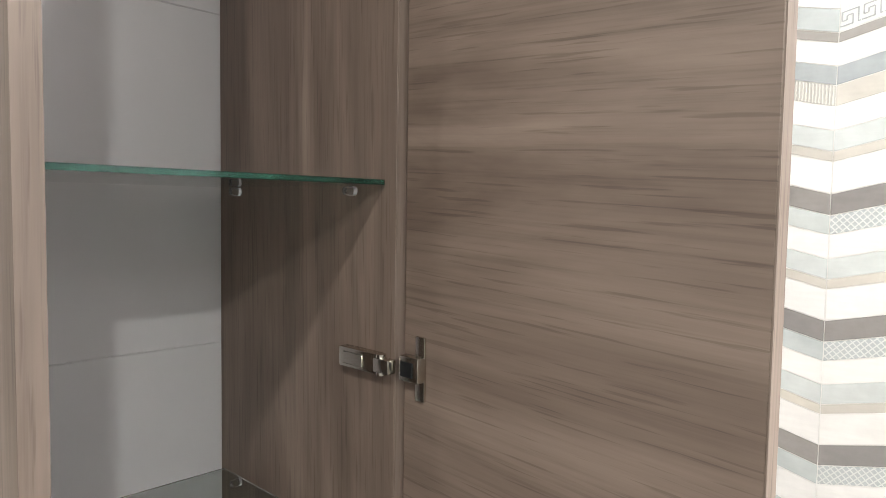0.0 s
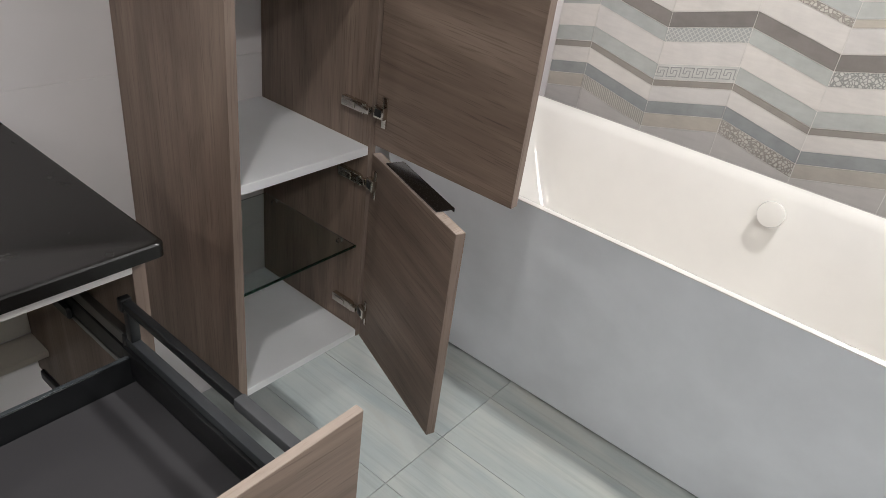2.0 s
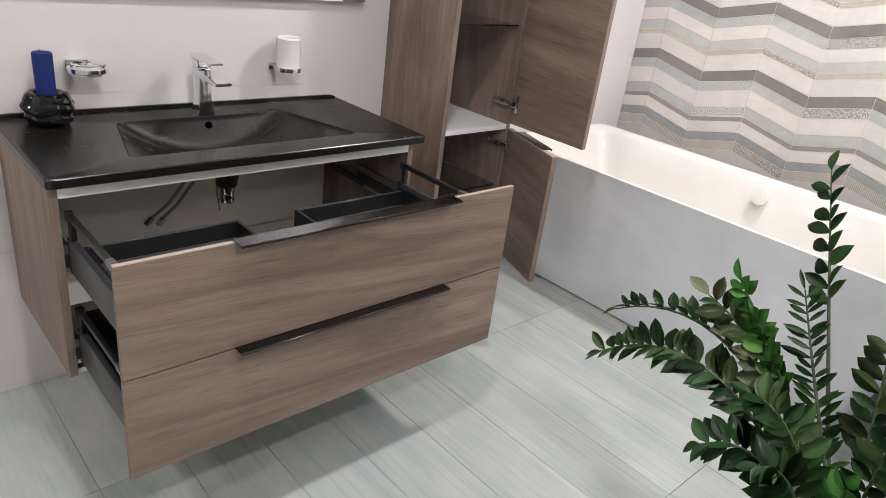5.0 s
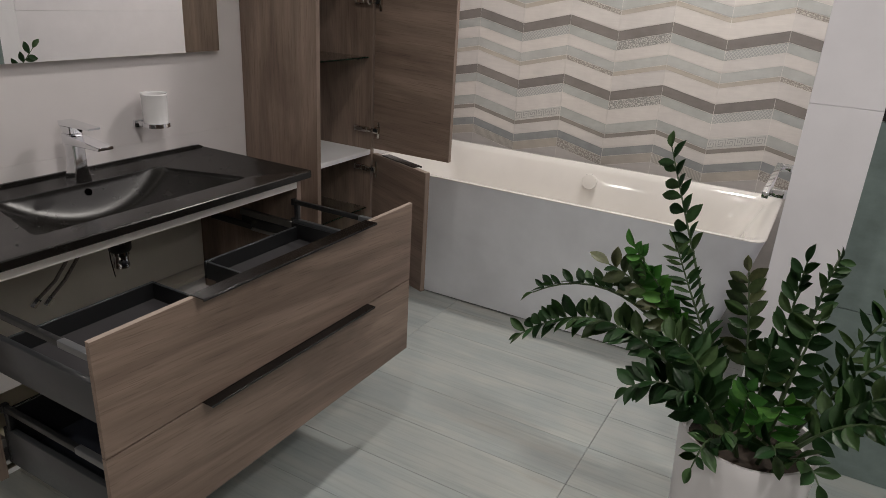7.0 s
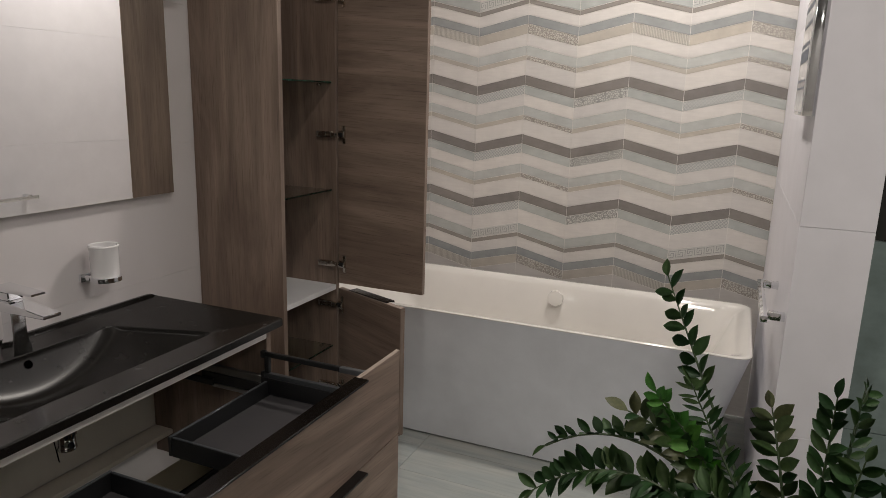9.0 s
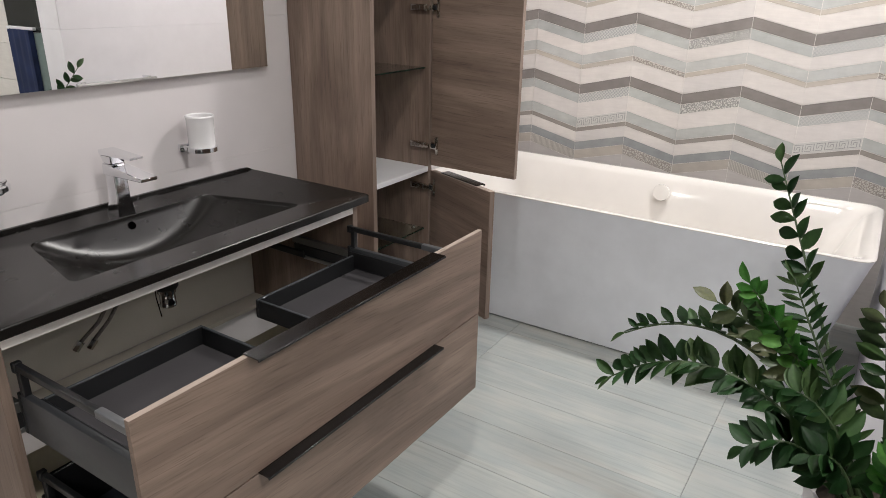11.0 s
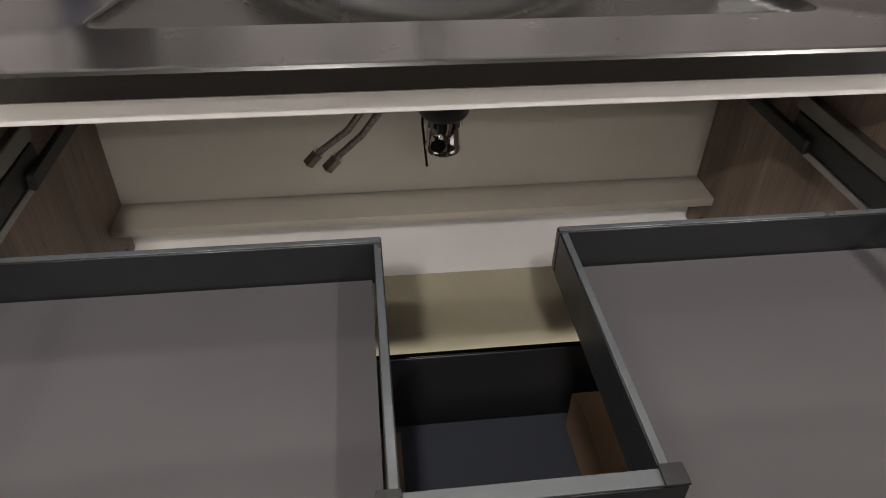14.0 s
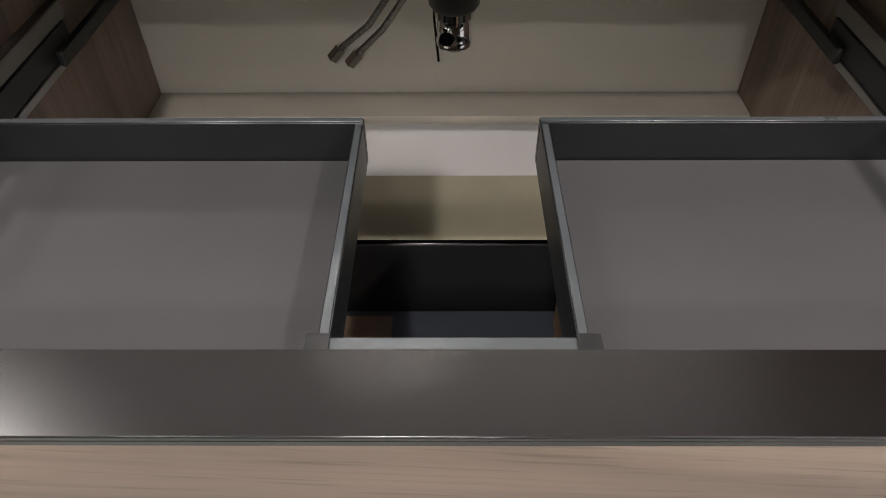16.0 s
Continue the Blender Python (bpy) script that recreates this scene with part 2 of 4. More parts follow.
soil = plain("soil", (0.035, 0.025, 0.018), 0.95, vary=0.5, scale=60, bump_scale=120, bump_strength=0.8)
hose_mat = plain("braided_hose", (0.30, 0.28, 0.26), 0.35, 0.8, vary=0.5, scale=300)
cardboard = plain("cardboard", (0.33, 0.215, 0.135), 0.8)


def leaf(name, stops):
    """Waxy leaf: each its own green, with soft blotches and a fine relief."""
    m, nt, b = nodes_of(name)
    info = nt.nodes.new("ShaderNodeObjectInfo")
    v = coords(nt)
    c = ramp(nt, info.outputs["Random"], stops)
    d = ramp(nt, noise_tex(nt, v, 60, 3), [(0.3, (0.72, 0.74, 0.75)), (0.7, (1.2, 1.18, 1.1))])
    nt.links.new(mix(nt, c, d, 1.0, "MULTIPLY"), b.inputs["Base Color"])
    b.inputs["Roughness"].default_value = 0.36
    b.inputs["Specular IOR Level"].default_value = 0.35
    bump(nt, b, noise_tex(nt, v, 120, 2), 0.15, 0.0006)
    return m


leaf_mat = leaf("leaf", [(0.0, (0.018, 0.056, 0.019)), (0.5, (0.032, 0.086, 0.028)), (0.8, (0.055, 0.115, 0.038)), (1.0, (0.085, 0.14, 0.052))])
olive_leaf = leaf("olive_leaf", [(0.0, (0.045, 0.080, 0.032)), (0.5, (0.080, 0.115, 0.048)), (1.0, (0.14, 0.15, 0.075))])
young_leaf = leaf("young_leaf", [(0.0, (0.05, 0.17, 0.035)), (0.6, (0.07, 0.24, 0.045)), (1.0, (0.12, 0.30, 0.06))])
stem_mat = plain("stem", (0.045, 0.075, 0.030), 0.45, vary=0.3, scale=40)


# ---- mesh helpers ----
def box(bm, x0, x1, y0, y1, z0, z1, bevel=0.0, seg=2, m=None):
    """A box between the two corners, its edges rounded by bevel."""
    made = bmesh.ops.create_cube(bm, size=1.0)["verts"]
    for v in made:
        v.co = Vector((x0 + (v.co.x + 0.5) * (x1 - x0), y0 + (v.co.y + 0.5) * (y1 - y0), z0 + (v.co.z + 0.5) * (z1 - z0)))
    faces = {f for v in made for f in v.link_faces}
    if bevel:
        edges = list({e for f in faces for e in f.edges})
        res = bmesh.ops.bevel(bm, geom=edges, offset=bevel, segments=seg, profile=0.5, affect="EDGES")
        made = list({v for f in res["faces"] for v in f.verts} | {v for v in made if v.is_valid})
    if m is not None:
        for v in made:
            v.co = m @ v.co
    return bm


def cyl(bm, centre, r0, r1, h, seg=24, m=None):
    made = bmesh.ops.create_cone(bm, cap_ends=True, segments=seg, radius1=r0, radius2=r1, depth=h, matrix=(m or Matrix()) if m is not None else Matrix.Translation((centre[0], centre[1], centre[2] + h / 2)))["verts"]
    return made


def ring(corners, r, z, n=5):
    """A closed outline through four corners given anticlockwise, each rounded by r."""
    pts = []
    for i in range(4):
        p, a, b = Vector(corners[i]), Vector(corners[i - 1]), Vector(corners[(i + 1) % 4])
        da, db = (a - p).normalized(), (b - p).normalized()
        for k in range(n + 1):
            s = k / n
            pts.append(p + da * r * (1 - s) ** 2 + db * r * s ** 2)
    return [(q.x, q.y, z) for q in pts]


def rect(x0, x1, y0, y1):
    return [(x0, y0), (x1, y0), (x1, y1), (x0, y1)]


def loft(bm, rings, close_first=False, close_last=False):
    rows = [[bm.verts.new(p) for p in r] for r in rings]
    for a, b in zip(rows, rows[1:]):
        for i in range(len(a)):
            j = (i + 1) % len(a)
            bm.faces.new((a[i], a[j], b[j], b[i]))
    if close_first:
        bm.faces.new(rows[0][::-1])
    if close_last:
        bm.faces.new(rows[-1])
    return bm


def turned(bm, profile, seg=32, centre=(0, 0, 0)):
    """A body of revolution from (radius, height) pairs."""
    loft(bm, [[(centre[0] + r * math.cos(2 * math.pi * k / seg), centre[1] + r * math.sin(2 * math.pi * k / seg), centre[2] + h) for k in range(seg)] for r, h in profile], True, True)
    return bm


def tube(bm, pts, r, seg=8):
    """A round bar along points."""
    pts = [Vector(p) for p in pts]
    rows, side = [], None
    for i, p in enumerate(pts):
        d = (pts[min(i + 1, len(pts) - 1)] - pts[max(i - 1, 0)]).normalized()
        ref = Vector((0, 0, 1)) if abs(d.z) < 0.9 else Vector((1, 0, 0))
        u = d.cross(ref).normalized()
        w = d.cross(u)
        rad = r(i / (len(pts) - 1)) if callable(r) else r
        rows.append([tuple(p + u * rad * math.cos(2 * math.pi * k / seg) + w * rad * math.sin(2 * math.pi * k / seg)) for k in range(seg)])
    loft(bm, rows, True, True)
    return bm


def finish(bm, name, material, smooth=True):
    bmesh.ops.recalc_face_normals(bm, faces=bm.faces[:])
    me = bpy.data.meshes.new(name)
    bm.to_mesh(me)
    bm.free()
    me.materials.append(material)
    if smooth:
        me.polygons.foreach_set("use_smooth", [True] * len(me.polygons))
        me.set_sharp_from_angle(angle=radians(38))
    return me


def hang(ob, parent):
    ob.parent = parent
    base = Matrix()
    p = parent
    while p is not None:
        base = p.matrix_basis @ base if p.parent is None else p.matrix_parent_inverse @ p.matrix_basis @ base
        p = p.parent
    ob.matrix_parent_inverse = base.inverted()


def part(name, bm, material, parent, label="", smooth=True):
    ob = new(name, finish(bm, name, material, smooth))
    if parent is not None:
        hang(ob, parent)
    if label:
        tagged(ob, label)
    return ob


def thing(name, at, label, category, group="", kind=""):
    ob = new(name)
    ob.empty_display_size = 0.05
    ob.matrix_basis = Matrix.Translation(at)
    return tagged(ob, label, category, group, kind)


def solid(name, bm, material, label, category, group="", kind="", smooth=True):
    return tagged(part(name, bm, material, None, "", smooth), label, category, group, kind)


def B(*a, **k):
    return box(bmesh.new(), *a, **k)


# ---- structure ----
TILE_Y, RIGHT_X, END_Y = 1.743, 1.757, 0.42
wall_west = solid("wall_west", B(-0.12, -0.0012, -1.21, 1.9, 0, 2.9), wall_tile, "grey-white tiled wall behind the vanity", "wall", kind="structure", smooth=False)
wall_north = solid("wall_north", B(-0.12, 1.757, TILE_Y + 0.0012, 1.9, 0, 2.9), grout, "bathroom wall clad in chevron decor tiles", "wall", kind="structure", smooth=False)
partition = solid("wall_partition", B(RIGHT_X, 1.922, END_Y, 1.9, 0, 2.9, bevel=0.003), paint, "white partition wall at the end of the bath", "wall", kind="structure")
wall_green = solid("wall_east_display", B(1.924, 3.6, 0.572, 0.70, 0, 2.9), grout, "display wall with grey-green tiles under a black panel", "wall", kind="structure", smooth=False)
solid("wall_far_east", B(5.0, 5.12, -3.4, 2.6, 0, 2.9), showroom, "plain light showroom wall", "wall", kind="structure", smooth=False)
solid("wall_south", B(-1.2, 5.12, -3.52, -3.4, 0, 2.9), showroom, "plain light showroom wall", "wall", kind="structure", smooth=False)
solid("wall_far_north", B(1.924, 5.12, 2.6, 2.72, 0, 2.9), showroom, "plain light showroom wall", "wall", kind="structure", smooth=False)
solid("wall_far_west", B(-0.95, -0.83, -3.4, -1.0, 0, 2.9), showroom, "plain light wall of the next display", "wall", kind="structure", smooth=False)
solid("wall_return", B(-0.95, -0.122, -1.33, -1.212, 0, 2.9), paint, "plain end of the tiled wall", "wall", kind="structure", smooth=False)
solid("ceiling", B(-1.2, 5.12, -3.52, 2.72, 2.9, 3.0), ceiling_paint, "plain grey showroom ceiling", "ceiling", kind="structure", smooth=False)
floor = solid("floor", B(-1.2, 5.12, -3.52, 2.72, -0.10, -0.004), floor_joint, "pale wood-look stoneware plank floor", "floor", kind="structure", smooth=False)
solid("floor_beige", B(-1.2, 5.0, -3.4, -1.205, -0.0035, 0.0), beige_floor, "plain beige floor of the next display", "floor", kind="structure", smooth=False)
solid("floor_trim", B(0.0, 5.0, -1.203, -1.178, -0.0035, 0.0015), trim_brown, "brown floor strip between two displays", "trim", kind="structure", smooth=False)
solid("floor_trim_profile", B(0.0, 5.0, -1.209, -1.2035, -0.0035, 0.003), aluminium, "thin bright metal edge profile on the floor", "trim", kind="structure", smooth=False)


# ---- vanity ----
vanity = thing("vanity_unit", (0.22, -0.5, 0.29), "wall-hung taupe wood vanity with both drawers pulled open", "vanity")
for y0, y1 in ((-0.990, -0.972), (-0.028, -0.010)):
    side = part("side_panel", B(0.002, 0.438, y0, y1, 0.290, 0.768, bevel=0.0008, seg=1), wood_z, vanity)
    part("edge_band", B(0.4385, 0.4395, y0, y1, 0.290, 0.768), wood_edge, side, "pale wood edge band")
# The rail's near-white, non-metallic colour stands in for its bright reflections.
part("front_rail", B(0.421, 0.441, -0.9715, -0.0285, 0.734, 0.767, bevel=0.001, seg=1), plain("aluminium_painted_bright", (0.93, 0.91, 0.88), 0.30, 0.0, vary=0.04, scale=20), vanity, "brushed aluminium rail under the basin")
part("back_rail", B(0.003, 0.074, -0.9715, -0.0285, 0.361, 0.376, bevel=0.002, seg=2), plain("beige_board", (0.50, 0.46, 0.40), 0.32, 0.15, vary=0.06), vanity, "beige board along the wall")
part("bottom_panel", B(0.130, 0.430, -0.9715, -0.0285, 0.2905, 0.3025, bevel=0.0008, seg=1), plain("olive_board", (0.46, 0.42, 0.31), 0.38, vary=0.06), vanity, "beige bottom board")
part("front_band", B(0.4302, 0.4312, -0.9715, -0.0285, 0.2905, 0.3025), white_board, vanity, "white edge of the bottom board")
part("back_panel", B(0.0012, 0.0028, -0.9715, -0.0285, 0.3765, 0.737), plain("beige_back_board", (0.74, 0.71, 0.645), 0.5, vary=0.05, scale=3), vanity, "beige back board of the vanity")
for sy, y in ((1, -0.972), (-1, -0.028)):
    for z in (0.585, 0.345):
        def rail(x0, x1, t0, t1, z0, z1, bevel=0.0015):
            ya, yb = sorted((y + sy * t0, y + sy * t1))
            return B(x0, x1, ya, yb, z + z0, z + z1, bevel=bevel, seg=1)
        run = part("drawer_runner", rail(0.205, 0.437, 0.0, 0.013, 0.018, 0.040), dark_zinc, vanity, "zinc drawer runner")
        part("runner_body", rail(0.215, 0.437, 0.0, 0.015, -0.0145, 0.0178), black_plastic, run, "black plastic runner body")
        part("damper", rail(0.080, 0.262, 0.0152, 0.024, -0.020, 0.002, 0.003), black_plastic, run, "black plastic damper")
        part("runner_flange", rail(0.252, 0.437, 0.0, 0.016, -0.026, -0.0148), steel_rail, run, "pale zinc flange")


def drawer(z0, z1, rim, base_z, gallery, cut, back):
    """One drawer pulled out: front, handle, metal sides, gallery rails and tray."""
    d = part("drawer", B(0.8310, 0.842, -0.995, -0.001, z0, z1, bevel=0.0008, seg=1), wood_y, vanity, "pulled-out drawer with a taupe wood front")
    part("top_edge", B(0.8311, 0.8419, -0.9945, -0.0015, z1 + 0.0002, z1 + 0.0012), wood_edge_y if cut else wood_edge, d, "wood edge band")
    h = bmesh.new()
    box(h, 0.8306, 0.8680, -0.777, -0.211, z1 + 0.0016, z1 + 0.0042, bevel=0.0006, seg=1)
    box(h, 0.8655, 0.8680, -0.777, -0.211, z1 - 0.0015, z1 + 0.0020, bevel=0.0005, seg=1)
    part("handle", h, black_metal, d, "black metal edge pull")
    for s, y in ((1, -0.962), (-1, -0.038)):
        lo, hi = min(y, y + s * 0.014), max(y, y + s * 0.014)
        part("drawer_side", B(0.445, 0.8308, lo, hi, base_z - 0.022, rim + 0.020, bevel=0.0015), grey_metal, d, "grey metal drawer side")
        part("side_groove", B(0.445, 0.8305, hi if s > 0 else lo - 0.006, hi + 0.006 if s > 0 else lo, rim - 0.035, rim + 0.008, bevel=0.001), black_plastic, d)
        g = bmesh.new()
        box(g, 0.448, 0.8308, lo + 0.001, hi - 0.001, gallery - 0.014, gallery, bevel=0.002)
        box(g, 0.448, 0.462, lo, hi, rim + 0.020, gallery - 0.012, bevel=0.002)
        part("gallery_rail", g, anthracite, d, "dark grey square gallery rail")
        # Front third of the rail, slightly thicker and lighter grey.
        part("rail_front_length", B(0.690, 0.8307, lo - 0.0006, hi + 0.0006, gallery - 0.0146, gallery + 0.0008, bevel=0.002), pale_rail_front, d, "lighter grey front length of the rail")
        part("rear_cap", B(0.436, 0.4448, lo - 0.001, hi + 0.001, base_z - 0.022, rim + 0.022, bevel=0.0015), black_plastic, d, "black plastic rear bracket")
        part("front_bracket", B(0.792, 0.8305, lo - 0.0012 if s > 0 else hi + 0.0002, lo - 0.0002 if s > 0 else hi + 0.0012, base_z - 0.012, base_z + 0.014, bevel=0.0004, seg=1), grey_metal, d, "grey metal front bracket")
        part("end_cap", B(0.436, 0.4478, lo - 0.001, hi + 0.001, gallery - 0.018, gallery + 0.002, bevel=0.002), black_plastic, d, "black plastic end cap")
    T = 0.008
    if cut:
        pieces = ((0.455, 0.455 + T, -0.930, -0.577), (0.455, 0.455 + T, -0.417, -0.052), (0.4655, 0.7099, -0.577 - T, -0.577), (0.4655, 0.7099, -0.417, -0.417 + T), (0.710, 0.724, -0.592, -0.402))
        bases = ((0.4652, 0.8307, -0.930, -0.5872), (0.4652, 0.8307, -0.4068, -0.052), (0.7242, 0.8307, -0.587, -0.407))
    else:
        pieces = ((0.440, 0.440 + T, -0.945, -0.055),)
        bases = ((0.4502, 0.8307, -0.945, -0.055),)
    for x0, x1, y0, y1 in pieces:
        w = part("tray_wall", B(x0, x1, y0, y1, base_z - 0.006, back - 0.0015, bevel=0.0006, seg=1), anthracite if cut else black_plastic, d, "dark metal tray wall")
        part("tray_cap", B(x0 + 0.001, x1 - 0.001, y0 + 0.001, y1 - 0.001, back - 0.0013, back, bevel=0.0003, seg=1), cap_metal if cut else black_metal, w, "bright metal top edge")
    for x0, x1, y0, y1 in bases:
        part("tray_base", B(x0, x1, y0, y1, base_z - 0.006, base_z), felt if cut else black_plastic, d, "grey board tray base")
    if cut:
        for y0, y1 in ((-0.9455, -0.9305), (-0.0515, -0.0365)):
            part("tray_wall", B(0.455, 0.8307, y0, y1, base_z - 0.006, rim, bevel=0.001, seg=1), anthracite, d, "dark metal tray wall")
        for y in (-0.592, -0.418):
            part("corner_clip", B(0.709, 0.7245, y, y + 0.016, rim + 0.0002, rim + 0.0022, bevel=0.0004, seg=1), anthracite, d, "dark plastic corner clip")
    else:
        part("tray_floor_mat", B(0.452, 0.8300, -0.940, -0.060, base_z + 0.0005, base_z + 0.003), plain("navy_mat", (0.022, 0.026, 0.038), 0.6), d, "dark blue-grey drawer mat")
    return d


drawer(0.528, 0.7605, 0.622, 0.580, 0.703, True, 0.622)
drawer(0.296, 0.5235, 0.392, 0.345, 0.468, False, 0.455)

basin = thing("washbasin", (0.24, -0.5, 0.77), "matt black ceramic washbasin top with integrated bowl", "washbasin")
bw = bmesh.new()
outer = [(0.001, -1.0), (0.480, -1.0), (0.480, 0.0), (0.001, 0.0)]
hole = [(0.110, -0.742), (0.388, -0.806), (0.388, -0.178), (0.110, -0.262)]

def between(a, b, s):
    return [(p[0] + (q[0] - p[0]) * s, p[1] + (q[1] - p[1]) * s) for p, q in zip(a, b)]


def inset(c, d):
    return [(c[0][0] + d, c[0][1] + d), (c[1][0] - d, c[1][1] + d), (c[2][0] - d, c[2][1] - d), (c[3][0] + d, c[3][1] - d)]


rings = [ring(inset(outer, 0.004), 0.010, 0.7690), ring(outer, 0.012, 0.7715), ring(outer, 0.012, 0.7895), ring(inset(outer, 0.002), 0.012, 0.7918), ring(inset(outer, 0.006), 0.012, 0.7922), ring(inset(outer, 0.012), 0.012, 0.7902)]
rings += [ring(inset(hole, -0.0035), 0.030, 0.7900), ring(inset(hole, -0.001), 0.026, 0.7893), ring(hole, 0.024, 0.7875)]
loft(bw, rings, False, False)
part("counter", bw, black_ceramic, basin)


def bowl_depth(x, y):
    """A trough across the bowl, met by a steep back wall and a front wall."""
    u = (x - 0.110) / 0.278
    yl, yr = -0.742 - 0.064 * u, -0.262 + 0.084 * u
    v = (y - (yl + yr) / 2) / ((yr - yl) / 2)
    floor_z = 0.7800 - 0.088 * (1 - min(1.0, abs(v)) ** 2.0)
    wall_z = 0.776 - 1.9 * (x - 0.112)
    front_z = 0.786 - 3.2 * (0.387 - x)
    k = 0.024
    top = max(floor_z, wall_z, front_z)
    return min(0.7862, top + k * math.log(sum(math.exp((q - top) / k) for q in (floor_z, wall_z, front_z))))


def dense(outline, z):
    """The outline again with points every centimetre; z is a height or a function."""
    pts = []
    for p, q in zip(outline, outline[1:] + outline[:1]):
        n = max(1, round(math.dist(p[:2], q[:2]) / 0.010))
        pts += [(p[0] + (q[0] - p[0]) * k / n, p[1] + (q[1] - p[1]) * k / n) for k in range(n)]
    return [(x, y, z(x, y) if callable(z) else z) for x, y in pts]


def shrink(pts, s, z):
    core = [(min(0.30, max(0.20, x)), min(-0.44, max(-0.56, y))) for x, y, _ in pts]
    flat = [(x + (c[0] - x) * s, y + (c[1] - y) * s) for (x, y, _), c in zip(pts, core)]
    return [(x, y, z(x, y)) for x, y in flat]


bl = bmesh.new()
edge = dense(ring(hole, 0.024, 0.0), 0.7875)
lip = [(x + (0.249 - x) * 0.008, y + (-0.497 - y) * 0.005, 0.0) for x, y, _ in edge]
loft(bl, [edge, [(x, y, min(0.7845, bowl_depth(x, y) + 0.002)) for x, y, _ in lip]] + [shrink(lip, t_, bowl_depth) for t_ in [0.01] + [k / 26 for k in range(1, 27)]], False, False)
bmesh.ops.remove_doubles(bl, verts=bl.verts[:], dist=0.0002)
open_edges = [e for e in bl.edges if e.is_boundary and e.verts[0].co.z < 0.75 and e.verts[1].co.z < 0.75]
if open_edges:
    bmesh.ops.holes_fill(bl, edges=open_edges, sides=0)
part("bowl", bl, black_ceramic, basin, "smooth black bowl with a round overflow")
lip_bm = bmesh.new()
loft(lip_bm, [[(0.0012, y, 0.7905), (0.0115, y, 0.7905), (0.0108, y, z - 0.0012), (0.0095, y, z), (0.0012, y, z)] for y, z in ((-0.998, 0.7925), (-0.985, 0.799), (-0.96, 0.8005), (-0.04, 0.8005), (-0.015, 0.799), (-0.002, 0.7925))], True, True)
part("back_lip", lip_bm, black_ceramic, basin)
ovh = bmesh.new()
ox = next(x / 10000 for x in range(1120, 1500) if bowl_depth(x / 10000, -0.497) < 0.7655)
mo = Matrix.Translation((ox + 0.0003, -0.497, 0.7656)) @ Matrix.Rotation(radians(64), 4, "Y")
cyl(ovh, None, 0.0100, 0.0100, 0.003, 24, mo)
part("overflow_hole", ovh, plain("hole_black", (0.001, 0.001, 0.001), 1.0, Specular_IOR_Level=0.0), basin, "black overflow opening")
trap = bmesh.new()
turned(trap, [(0.026, 0), (0.030, 0.006), (0.030, 0.026), (0.034, 0.028), (0.034, 0.070), (0.030, 0.073)], 24, (0.218, -0.493, 0.618))
part("drain_nut", trap, black_plastic, basin, "black plastic drain nut")
tp = bmesh.new()
turned(tp, [(0.019, 0), (0.0215, 0.003), (0.0215, 0.010), (0.020, 0.012), (0.020, 0.036), (0.023, 0.038), (0.023, 0.0475)], 24, (0.218, -0.493, 0.570))
cyl(tp, None, 0.009, 0.009, 0.012, 16, Matrix.Translation((0.237, -0.502, 0.590)) @ Matrix.Rotation(radians(90), 4, "Y"))
part("drain_pipe", tp, chrome, basin, "chrome drain pipe")
part("pop_up_rod", tube(bmesh.new(), [(0.205, -0.515, 0.69), (0.207, -0.517, 0.60), (0.212, -0.512, 0.545)], 0.0016, 6), black_metal, basin, "thin black pop-up rod")

tap = thing("basin_tap", (0.085, -0.497, 0.79), "chrome single-lever basin tap with flat square spout", "tap")
tb = bmesh.new()
loft(tb, [ring(rect(0.060, 0.108, -0.521, -0.473), 0.003, 0.7902), ring(rect(0.060, 0.108, -0.521, -0.473), 0.003, 0.797), ring(rect(0.068, 0.104, -0.515, -0.479), 0.003, 0.835), ring(rect(0.066, 0.102, -0.514, -0.480), 0.003, 0.905), ring(rect(0.064, 0.100, -0.516, -0.478), 0.003, 0.921)], True, True)
part("body", tb, chrome, tap)
sp = bmesh.new()
loft(sp, [[(0.066, -0.519, 0.893), (0.066, -0.475, 0.893), (0.066, -0.475, 0.9215), (0.066, -0.519, 0.9215)], [(0.218, -0.519, 0.896), (0.218, -0.475, 0.896), (0.218, -0.475, 0.904), (0.218, -0.519, 0.904)]], True, True)
bmesh.ops.bevel(sp, geom=sp.edges[:], offset=0.0015, segments=1, affect="EDGES")
part("spout", sp, chrome, tap)
lv = bmesh.new()
loft(lv, [ring(rect(0.066, 0.100, -0.515, -0.479), 0.003, 0.9225), ring(rect(0.062, 0.104, -0.518, -0.476), 0.003, 0.941)], True, True)
loft(lv, [[(0.058, -0.517, 0.9412), (0.058, -0.477, 0.9412), (0.056, -0.477, 0.9530), (0.056, -0.517, 0.9530)], [(0.178, -0.514, 0.9425), (0.178, -0.480, 0.9425), (0.178, -0.480, 0.9475), (0.178, -0.514, 0.9475)]], True, True)
part("lever", lv, chrome, tap)
for dx, dy, ex, ey in ((0.0, 0.0, 0.074, -0.661), (0.013, 0.020, 0.090, -0.634)):
    hs = part("hose", tube(bmesh.new(), [(0.105 + dx, -0.515 + dy, 0.76), (0.110 + dx, -0.535 + dy, 0.68), (0.105 + dx, -0.567 + dy, 0.60), (0.092 + dx, -0.610 + dy, 0.535), (ex, ey, 0.487)], 0.0048, 10), hose_mat, tap, "braided steel supply hose")
    part("hose_nut", tube(bmesh.new(), [(ex + 0.003, ey + 0.008, 0.495), (ex - 0.002, ey - 0.008, 0.475)], 0.0095, 6), chrome, hs, "chrome hose nut")

